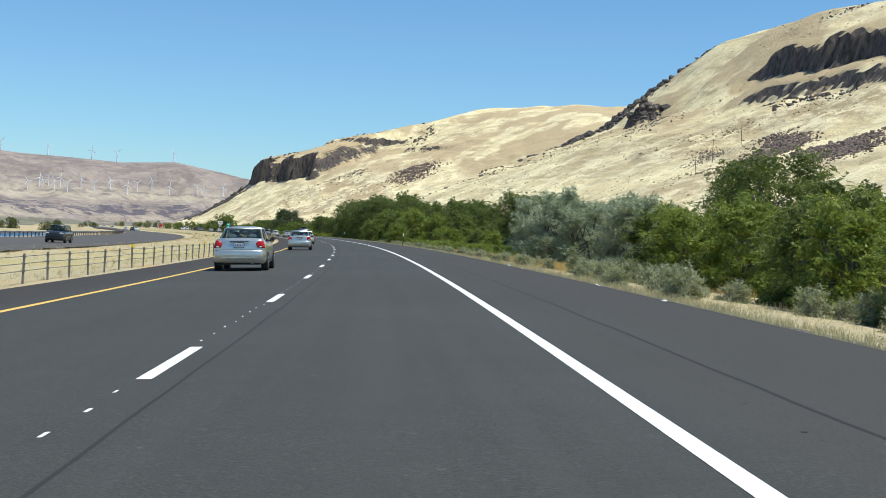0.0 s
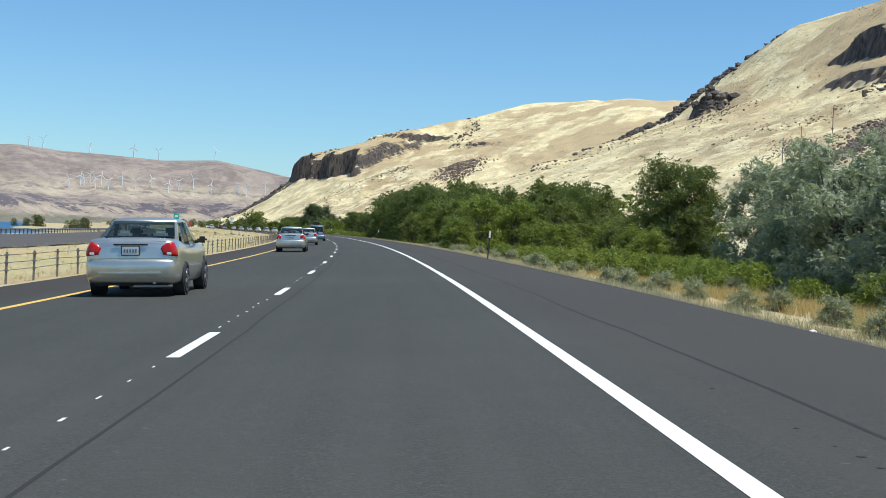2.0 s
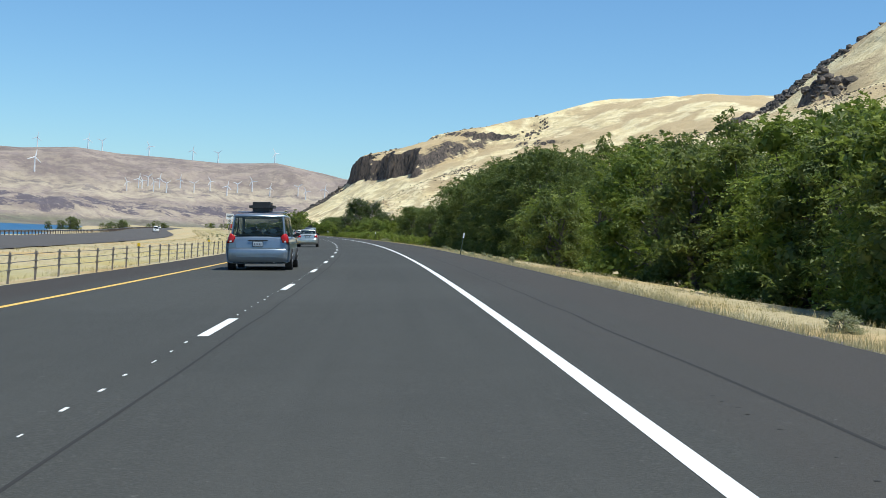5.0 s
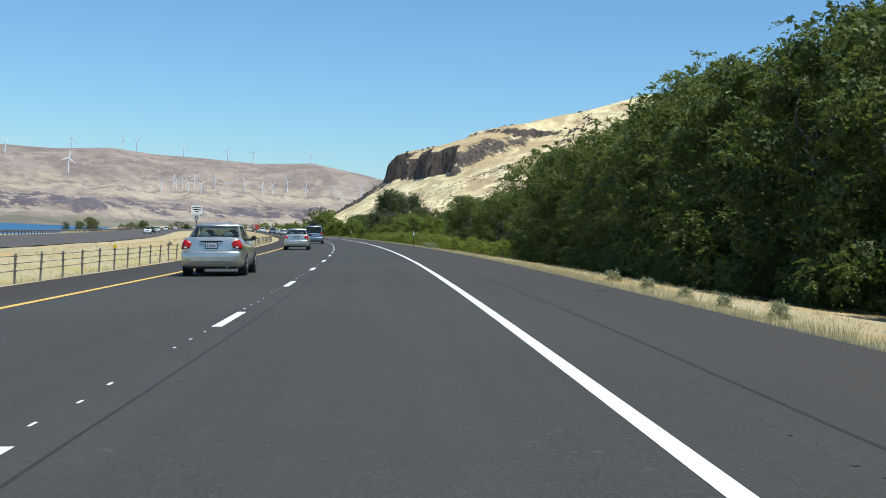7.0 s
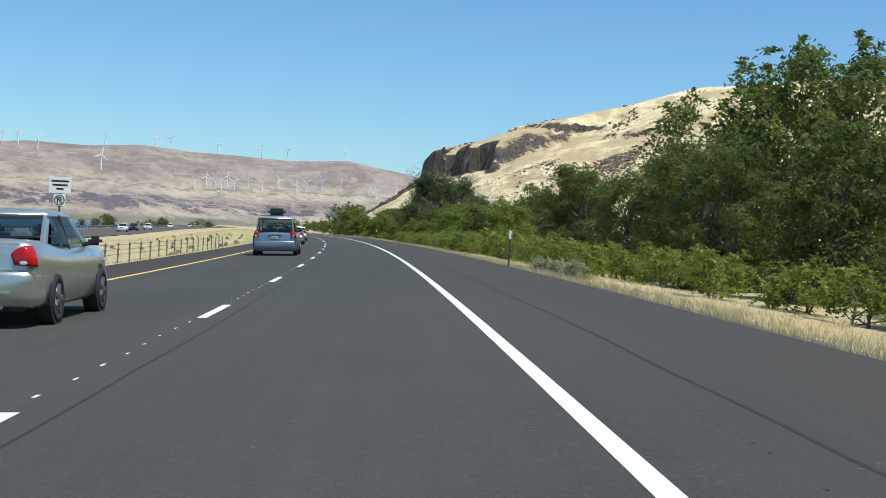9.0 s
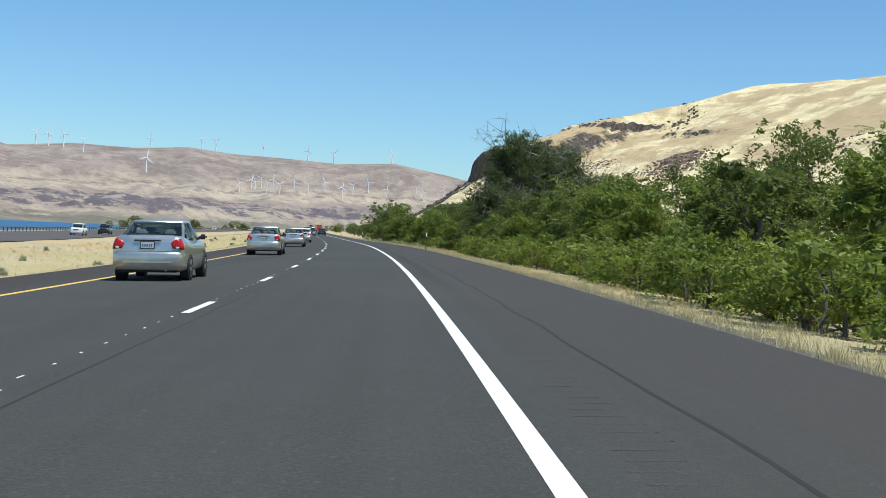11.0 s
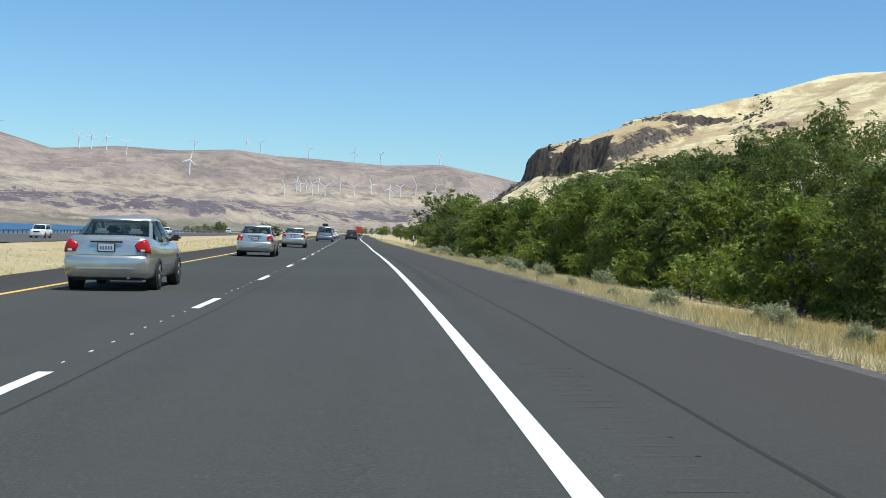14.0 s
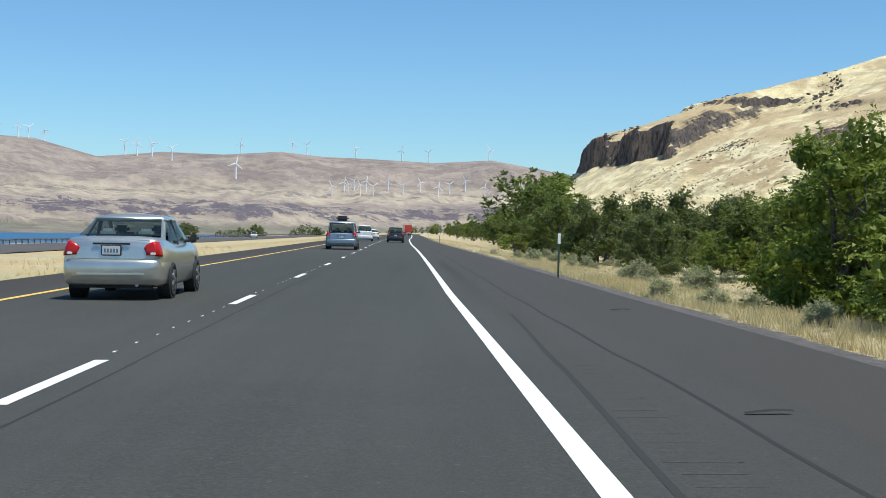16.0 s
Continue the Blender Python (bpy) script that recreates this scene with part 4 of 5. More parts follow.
# ---- road furniture ----
def box(bm, size, center=(0, 0, 0), bevel=0.0, turn=None):
    m = Matrix.Translation(center) @ (turn or Matrix()) @ Matrix.Diagonal((*size, 1))
    made = bmesh.ops.create_cube(bm, size=1, matrix=m)
    if bevel:
        edges = list({e for v in made["verts"] for e in v.link_edges})
        bmesh.ops.bevel(bm, geom=edges, offset=bevel, segments=2, affect="EDGES")
    return bm


def rod(bm, a, b, r, sides=8, r2=None):
    a, b = Vector(a), Vector(b)
    d = b - a
    m = Matrix.Translation((a + b) / 2) @ d.to_track_quat("Z", "Y").to_matrix().to_4x4()
    bmesh.ops.create_cone(bm, cap_ends=True, segments=sides, radius1=r, radius2=r if r2 is None else r2, depth=d.length, matrix=m)
    return bm


def metal_material(name, color, rough, metal=1.0):
    m = material(name, color, rough, metal)
    nt, b, tc, geo = texture(m)
    n = noise_tex(nt, geo.outputs["Position"], 8, 5, 0.7)
    nt.links.new(ramp(nt, n, [(0.35, tuple(c * 0.75 for c in color)), (0.65, color)]), b.inputs["Base Color"])
    return m


STEEL = metal_material("weathered_steel", (0.36, 0.36, 0.37), 0.5)
RUSTY = metal_material("rusty_post_steel", (0.14, 0.11, 0.095), 0.7, 0.6)
POST_GREY = metal_material("weathered_post_steel", (0.27, 0.24, 0.21), 0.7, 0.3)
GREEN_STEEL = metal_material("green_post", (0.05, 0.075, 0.05), 0.6, 0.0)
REFLECT_WHITE = material("white_sheeting", (0.85, 0.86, 0.86), 0.4)
REFLECT_YELLOW = material("yellow_sheeting", (0.85, 0.6, 0.03), 0.4)
SIGN_GREEN = material("green_sign_sheeting", (0.0, 0.4, 0.3), 0.4)
BLACK = material("black_print", (0.02, 0.02, 0.02), 0.5)

# small leftover paint ticks in the gaps of the lane line
ticks = []
rng = np.random.default_rng(12)
for k in range(-1, 64):
    for j in range(8):
        if rng.uniform() < 0.92:
            s = 1.48 + 12.192 * k + 0.75 + 1.07 * j
            ln, w, u = rng.uniform(0.1, 0.22), rng.uniform(0.008, 0.016), -3.68 - rng.uniform(0.0, 0.05)
            ss, uu = np.array([s, s, s + ln, s + ln]), np.array([u - w, u + w, u + w, u - w])
            x, y = on_plan(ss, uu)
            ticks.append(np.stack([x, y, road_z(ss, uu) + 0.003], -1)[::-1])
tick_ob = leaf_mesh("paint_ticks", np.array(ticks)[:, ::-1], WHITE_PAINT)
tagged(tick_ob, "worn white paint ticks between lane dashes", "road marking", kind="stuff")

for name, ends, u, width, wave in (("lane_joint", (-40, 900), -3.33, 0.03, 0.03), ("shoulder_joint", (-40, 900), 1.16, 0.04, 0.06)):
    tagged(stripe(name, ends, u, width, TAR, 0.0012, 1.0, wave=wave), "thin dark tar joint in the asphalt", "road joint", kind="structure")

# pits at the outer ends of a worn rumble strip on the right shoulder
grooves, pits = [], []
for k in range(1900):
    s = 3 + k * 0.33
    w, e = 0.05, rng.uniform(0.36, 0.42)
    ss, uu = np.array([s, s, s + w, s + w]), np.array([e, 0.74, 0.74, e]) + 0.008 * rng.normal(0, 1)
    x, y = on_plan(ss, uu)
    if s > 385:
        grooves.append(np.stack([x, y, road_z(ss, uu) + 0.0012], -1))
    if rng.uniform() < (0.9 if s < 385 else 0.35):
        c, r = 0.78 + 0.015 * rng.normal(0, 1), rng.uniform(0.007, 0.02)
        ss, uu = s + np.array([-0.6, -1.2, 0.7, 1.1]) * r * rng.uniform(0.6, 1.3, 4), c + np.array([-1.1, 0.9, 1.2, -0.9]) * r * rng.uniform(0.6, 1.3, 4)
        x, y = on_plan(ss, uu)
        pits.append(np.stack([x, y, road_z(ss, uu) + 0.002], -1))
groove_face = asphalt_material("groove_asphalt", (0.06, 0.0585, 0.053), (0.118, 0.115, 0.103), (0.071, 0.069, 0.062))
tagged(leaf_mesh("rumble_strip", np.array(grooves), groove_face), "faint milled rumble strip beside the white line", "rumble strip", kind="stuff")
tagged(leaf_mesh("rumble_pits", np.array(pits), TAR), "small dark pits at the rumble strip's edge", "rumble strip", kind="stuff")

# tyre marks
SKID = material("tyre_mark", (0.042, 0.041, 0.038), 0.9, Specular_IOR_Level=0.2)
for k, (ends, u0, u1, width) in enumerate((((436, 476), -6.6, -4.3, 0.16), ((434, 474), -7.3, -5.0, 0.16), ((568, 594), -0.06, 0.67, 0.05))):
    tagged(stripe("tyre_mark", ends, lambda q, e=ends, a=u0, b=u1: a + (b - a) * (q - e[0]) / (e[1] - e[0]), width, SKID, 0.0015, 1.0, wave=0.02), "black tyre skid mark on the asphalt", "tyre mark", "skid marks")


def cable_barrier(s0, s1, gap, u):
    """Three steel cables on slim posts, some with a reflector cap."""
    root = tagged(new("cable_barrier"), "steel cable barrier on slim weathered posts along the median", "barrier")
    bm = bmesh.new()
    box(bm, (0.05, 0.045, 0.86), (0, 0, 0.32))
    for z in (0.32, 0.5, 0.68):
        box(bm, (0.1, 0.07, 0.035), (0, 0, z))
    me = bpy.data.meshes.new("post")
    bm.to_mesh(me)
    bm.free()
    me.materials.append(POST_GREY)
    bm = bmesh.new()
    box(bm, (0.11, 0.07, 0.12), (0, 0, 0.79), 0.01)
    cap = bpy.data.meshes.new("reflector")
    bm.to_mesh(cap)
    bm.free()
    cap.materials.append(REFLECT_YELLOW)
    lines = {0.32: [], 0.5: [], 0.68: []}
    n = int((s1 - s0) / gap)
    for k in range(n + 1):
        s = s0 + gap * k
        x, y = on_plan(s, u)
        z = float(ground_z(s, u))
        ob = new("post", me)
        ob.parent = root
        ob.matrix_basis = pose(float(x), float(y), z, rng.normal(0, 1.2), rng.normal(0, 1.2), heading(s))
        if k % 9 == 2:
            c = new("reflector", cap)
            c.parent = ob
        for h in lines:
            lines[h].append(Vector((float(x), float(y), z + h)))
    for h, pts in lines.items():
        part("cable", tube(bmesh.new(), pts, [0.01] * len(pts), 4), STEEL, root)


cable_barrier(20.0, 410.0, 2.5, -10.45)


def guardrail(s0, s1, gap, off):
    """A W-section steel rail on posts."""
    root = tagged(new("guardrail"), "galvanised steel guardrail beside the opposite carriageway", "guardrail")
    prof = [(0.0, 0.46), (0.05, 0.5), (0.05, 0.56), (0.0, 0.61), (0.05, 0.66), (0.05, 0.72), (0.0, 0.77)]
    ss = np.arange(s0, s1, 4.0)
    verts = []
    for s in ss:
        u = float(across(s)) + off
        for du, z in prof:
            x, y = on_plan(s, u + du)
            verts.append((float(x), float(y), float(ground_z(s, u)) + z))
    m = len(prof)
    i = np.arange(len(verts)).reshape(len(ss), m)
    quads = np.stack([i[:-1, :-1], i[:-1, 1:], i[1:, 1:], i[1:, :-1]], -1).reshape(-1, 4)
    rail = grid_mesh("rail", np.array(verts), quads, STEEL)
    rail.parent = root
    bm = box(bmesh.new(), (0.12, 0.2, 0.9), (0.09, 0, 0.22))
    me = bpy.data.meshes.new("post")
    bm.to_mesh(me)
    bm.free()
    me.materials.append(RUSTY)
    for s in np.arange(s0, s1, gap):
        u = float(across(s)) + off
        x, y = on_plan(s, u)
        ob = new("post", me)
        ob.parent = root
        ob.matrix_basis = pose(float(x), float(y), float(ground_z(s, u)), 0, 0, heading(s))


guardrail(60, 1250, 3.0, -16.2)


def delineator(s, u, lean=0.0):
    root = tagged(new("delineator_post"), "slim dark steel post with a white reflector plate", "marker post", "delineator posts")
    bm = bmesh.new()
    box(bm, (0.05, 0.012, 1.3), (0, 0, 0.6))
    box(bm, (0.012, 0.035, 1.3), (-0.022, 0.018, 0.6))
    box(bm, (0.012, 0.035, 1.3), (0.022, 0.018, 0.6))
    part("stake", bm, GREEN_STEEL, root)
    plate = part("reflector_plate", box(bmesh.new(), (0.085, 0.01, 0.3), (0, -0.014, 1.12), 0.003), REFLECT_WHITE, root, "white reflector plate")
    x, y = on_plan(s, u)
    root.matrix_basis = pose(float(x), float(y), float(max(ground_z(s, u), road_z(s, u) - 0.05)), 0, lean, heading(s))


for s, lean in ((128.3, 2.5), (250.4, 8), (368, 0), (487.5, 0), (612.4, 0.5), (733, 0), (853, 0)):
    delineator(s, 3.25 if s < 300 else 3.55, lean)


def bars(bm, rows, y, height):
    """Plain bars in place of lines of print."""
    for z, parts in rows:
        for x0, x1 in parts:
            box(bm, (x1 - x0, 0.006, height), ((x0 + x1) / 2, y, z))
    return bm


def median_sign(s, u):
    root = tagged(new("regulatory_sign"), "white sign over a no U-turn sign on a median post", "road sign")
    part("signpost", box(bmesh.new(), (0.09, 0.09, 4.9), (0, 0.06, 1.75)), RUSTY, root)
    panel = part("panel", box(bmesh.new(), (1.22, 0.02, 0.92), (0, 0, 3.75), 0.006), REFLECT_WHITE, root, "white rectangular panel")
    part("print", bars(bmesh.new(), [(3.97, [(-0.48, 0.48)]), (3.75, [(-0.42, 0.42)]), (3.53, [(-0.2, 0.2)])], -0.014, 0.1), BLACK, panel)
    low = part("turn_panel", box(bmesh.new(), (0.66, 0.02, 0.66), (0, 0, 2.9), 0.006), REFLECT_WHITE, root, "white square no U-turn panel")
    bm = bmesh.new()
    pts = [Vector((-0.1, -0.016, 2.72)), Vector((-0.1, -0.016, 2.96)), Vector((-0.04, -0.016, 3.04)), Vector((0.05, -0.016, 3.04)), Vector((0.1, -0.016, 2.96)), Vector((0.1, -0.016, 2.84))]
    tube(bm, pts, [0.03] * 6, 4)
    part("turn_arrow", bm, BLACK, low)
    bm = bmesh.new()
    ringpts = [Vector((0.27 * math.cos(k * math.tau / 20), -0.017, 2.9 + 0.27 * math.sin(k * math.tau / 20))) for k in range(21)]
    tube(bm, ringpts, [0.028] * 21, 4)
    tube(bm, [Vector((-0.19, -0.018, 3.09)), Vector((0.19, -0.018, 2.71))], [0.028] * 2, 4)
    part("ban_ring", bm, BLACK, low)
    x, y = on_plan(s, u)
    root.matrix_basis = pose(float(x), float(y), float(ground_z(s, u)) + 0.48, 0, 0, heading(s))


median_sign(397, -18.5)


def mile_sign(s, u):
    root = tagged(new("mile_marker_sign"), "narrow green marker sign on a post in the median", "road sign")
    part("signpost", box(bmesh.new(), (0.05, 0.04, 3.0), (0, 0.04, 1.15)), RUSTY, root)
    panel = part("panel", box(bmesh.new(), (0.42, 0.02, 1.35), (0, 0, 2.0), 0.005), SIGN_GREEN, root, "green panel with white print")
    part("print", bars(bmesh.new(), [(2.5, [(-0.13, 0.13)]), (2.15, [(-0.08, 0.08)]), (1.8, [(-0.08, 0.08)]), (1.5, [(-0.08, 0.08)])], -0.014, 0.16), REFLECT_WHITE, panel)
    x, y = on_plan(s, u)
    root.matrix_basis = pose(float(x), float(y), float(ground_z(s, u)) + 0.2, 0, 0, heading(s))


mile_sign(177, -16.5)


# ---- litter on the shoulder ----
def scrap(s, u, ln, wide, turn):
    bm = bmesh.new()
    n = 7
    rows = [[bm.verts.new((ln * (i / (n - 1) - 0.5), q * wide * (1 - 0.5 * abs(i / (n - 1) - 0.5)), 0.006 + 0.02 * math.sin(2.6 * i / n) + h)) for q, h in ((-0.5, 0), (0, 0.012), (0.5, 0))] for i in range(n)]
    for a, c in zip(rows, rows[1:]):
        for k in range(2):
            bm.faces.new((a[k], c[k], c[k + 1], a[k + 1]))
    me = bpy.data.meshes.new("tyre_scrap")
    bm.to_mesh(me)
    bm.free()
    me.materials.append(TAR)
    ob = tagged(new("tyre_scrap", me), "torn black strip of tyre rubber on the shoulder", "debris", "tyre scraps on the shoulder")
    x, y = on_plan(s, u)
    ob.matrix_basis = pose(float(x), float(y), float(road_z(s, u)), 0, 0, heading(s) + turn)


for row in ((583.3, 1.45, 0.32, 0.06, 4), (595, 2.45, 0.3, 0.05, -8), (259, 2.6, 0.4, 0.09, 20), (550, 3.0, 0.5, 0.1, 15), (536, 2.9, 0.35, 0.08, -20), (276, 2.8, 0.3, 0.07, 30), (500, 3.1, 0.45, 0.08, 10), (118, -9.2, 0.5, 0.12, 30), (318, -9.0, 0.3, 0.08, 5)):
    scrap(*row)

PAPER = material("litter_white", (0.8, 0.8, 0.78), 0.7)
for s, u, size in ((22, 3.1, 0.1), (31, 3.5, 0.16), (52, 3.7, 0.2), (47, 3.6, 0.12), (88, 3.8, 0.12), (147, 4.9, 0.2), (164, 3.4, 0.12), (113.8, 3.4, 0.12), (555.5, 4.47, 0.16), (567, 4.89, 0.12)):
    bm = bmesh.new()
    bmesh.ops.create_icosphere(bm, subdivisions=1, radius=size / 2)
    for v in bm.verts:
        v.co = Vector((v.co.x * 1.2, v.co.y * 0.8, max(0, v.co.z) * 0.6))
    me = bpy.data.meshes.new("litter")
    bm.to_mesh(me)
    bm.free()
    me.materials.append(PAPER)
    ob = tagged(new("litter", me), "crumpled white litter at the asphalt edge", "litter", "scraps of white litter")
    x, y = on_plan(s, u)
    ob.matrix_basis = pose(float(x), float(y), float(ground_z(s, u)) + (0.05 if u < 3.35 else 0) + 0.01 + (0.1 if u < 3.3 else 0), 0, 0, 40 * s)

# ---- vehicles ----
def paint(name, color, metal=0.0, rough=0.3):
    m = material(name, color, rough, metal, Coat_Weight=0.6, Coat_Roughness=0.08)
    nt, b, tc, geo = texture(m)
    n = noise_tex(nt, tc.outputs["Object"], 3.0, 4, 0.6)
    nt.links.new(ramp(nt, n, [(0.35, tuple(c * 0.9 for c in color)), (0.65, color)]), b.inputs["Base Color"])
    return m


SILVER_PAINT = paint("silver_car_paint", (0.68, 0.66, 0.585), 0.8, 0.3)
BLUE_SILVER = paint("blue_grey_car_paint", (0.28, 0.33, 0.38), 0.7, 0.36)
WHITE_CAR = paint("white_car_paint", (0.8, 0.8, 0.79))
DARK_CAR = paint("black_car_paint", (0.02, 0.021, 0.024))
RED_PAINT = paint("red_truck_paint", (0.5, 0.05, 0.035))
GLASS = material("tinted_glass", (0.02, 0.03, 0.032), 0.05, 0.0, Specular_IOR_Level=0.6)
glass_nodes = GLASS.node_tree
clear = glass_nodes.nodes.new("ShaderNodeBsdfTransparent")
clear.inputs[0].default_value = (0.62, 0.7, 0.69, 1)
pane_mix = glass_nodes.nodes.new("ShaderNodeMixShader")
pane_mix.inputs[0].default_value = 0.35
glass_nodes.links.new(clear.outputs[0], pane_mix.inputs[1])
glass_nodes.links.new(glass_nodes.nodes["Principled BSDF"].outputs[0], pane_mix.inputs[2])
glass_nodes.links.new(pane_mix.outputs[0], glass_nodes.nodes["Material Output"].inputs[0])
TYRE = material("tyre_rubber", (0.018, 0.018, 0.018), 0.85)
RIM = metal_material("alloy_rim", (0.5, 0.5, 0.52), 0.35)
LAMP_RED = material("red_lamp_glass", (0.42, 0.01, 0.01), 0.2, 0.0)
LAMP_CLEAR = material("clear_lamp_glass", (0.75, 0.75, 0.72), 0.1)
PLASTIC = material("black_plastic", (0.025, 0.025, 0.026), 0.6)
PLATE = material("plate_white", (0.55, 0.6, 0.62), 0.5)
SEAT = material("grey_seat_cloth", (0.75, 0.75, 0.73), 0.9)
SEAT_DARK = material("dark_seat_cloth", (0.07, 0.07, 0.072), 0.9)
PRINT = material("plate_print", (0.15, 0.16, 0.2), 0.6)


def hull(bm, sections):
    """A skin through cross-sections: each a list of points from the sill over the top to the other sill."""
    rings = [[bm.verts.new(p) for p in ring] for ring in sections]
    for a, c in zip(rings, rings[1:]):
        for k in range(len(a) - 1):
            bm.faces.new((a[k], c[k], c[k + 1], a[k + 1]))
        bm.faces.new((a[-1], c[-1], c[0], a[0]))
    bm.faces.new(rings[0])
    bm.faces.new(rings[-1][::-1])
    bmesh.ops.recalc_face_normals(bm, faces=bm.faces)
    for f in bm.faces:
        f.smooth = True
    return bm


def body_section(y, half, bottom, mid, top, crown):
    """One cross-section of the lower body, with tucked sills and rounded shoulders."""
    pts = [(half * 0.86, bottom), (half * 0.97, bottom + 0.06), (half, mid), (half * 0.985, mid + (top - mid) * 0.45), (half * 0.945, mid + (top - mid) * 0.8), (half * 0.89, top - 0.025), (half * 0.8, top + 0.005), (half * 0.42, top + crown)]
    right = [(x, y, z) for x, z in pts]
    return right + [(0, y, top + crown * 1.15)] + [(-x, yy, z) for x, yy, z in right[::-1]]


def panel(bm, corners, thick=0.012, n=4, bulge=0.02):
    """A slightly domed pane between four corners (two along the bottom, two along the top)."""
    a, c, d, e = (Vector(q) for q in corners)
    normal = (c - a).cross(e - a).normalized()
    grid = []
    for i in range(n + 1):
        row = []
        for j in range(n + 1):
            s, t = i / n, j / n
            p = a.lerp(c, s).lerp(e.lerp(d, s), t)
            row.append(bm.verts.new(p + normal * (thick + bulge * 16 * s * (1 - s) * t * (1 - t))))
        grid.append(row)
    for i in range(n):
        for j in range(n):
            f = bm.faces.new((grid[i][j], grid[i + 1][j], grid[i + 1][j + 1], grid[i][j + 1]))
            f.smooth = True
    return bm


def strip(bm, a, c, wide, thick=0.03):
    """A pillar between two points."""
    a, c = Vector(a), Vector(c)
    d = c - a
    m = Matrix.Translation((a + c) / 2) @ d.to_track_quat("Z", "Y").to_matrix().to_4x4()
    return box(bm, (thick, wide, d.length), bevel=0.008, turn=m)


def wheel(root, x, y, r, wide):
    side = 1 if x > 0 else -1
    bm = bmesh.new()
    prof = [(r * 0.66, -wide / 2), (r * 0.93, -wide / 2), (r, -wide * 0.32), (r, wide * 0.32), (r * 0.93, wide / 2), (r * 0.66, wide / 2)]
    ring = [[bm.verts.new((x + o, y + q * math.cos(a), r + q * math.sin(a))) for q, o in prof] for a in np.linspace(0, math.tau, 29)[:-1]]
    for k in range(28):
        for j in range(len(prof)):
            f = bm.faces.new((ring[k][j], ring[k][(j + 1) % len(prof)], ring[(k + 1) % 28][(j + 1) % len(prof)], ring[(k + 1) % 28][j]))
            f.smooth = True
    bmesh.ops.recalc_face_normals(bm, faces=bm.faces)
    tyre = part("wheel", bm, TYRE, root)
    bm = bmesh.new()
    rod(bm, (x + side * wide * 0.3, y, r), (x + side * wide * 0.42, y, r), r * 0.66, 24)
    for k in range(5):
        a = k * math.tau / 5
        strip(bm, (x + side * wide * 0.45, y, r), (x + side * wide * 0.45, y + r * 0.6 * math.cos(a), r + r * 0.6 * math.sin(a)), 0.07, 0.04)
    part("rim", bm, RIM, tyre, "alloy rim")


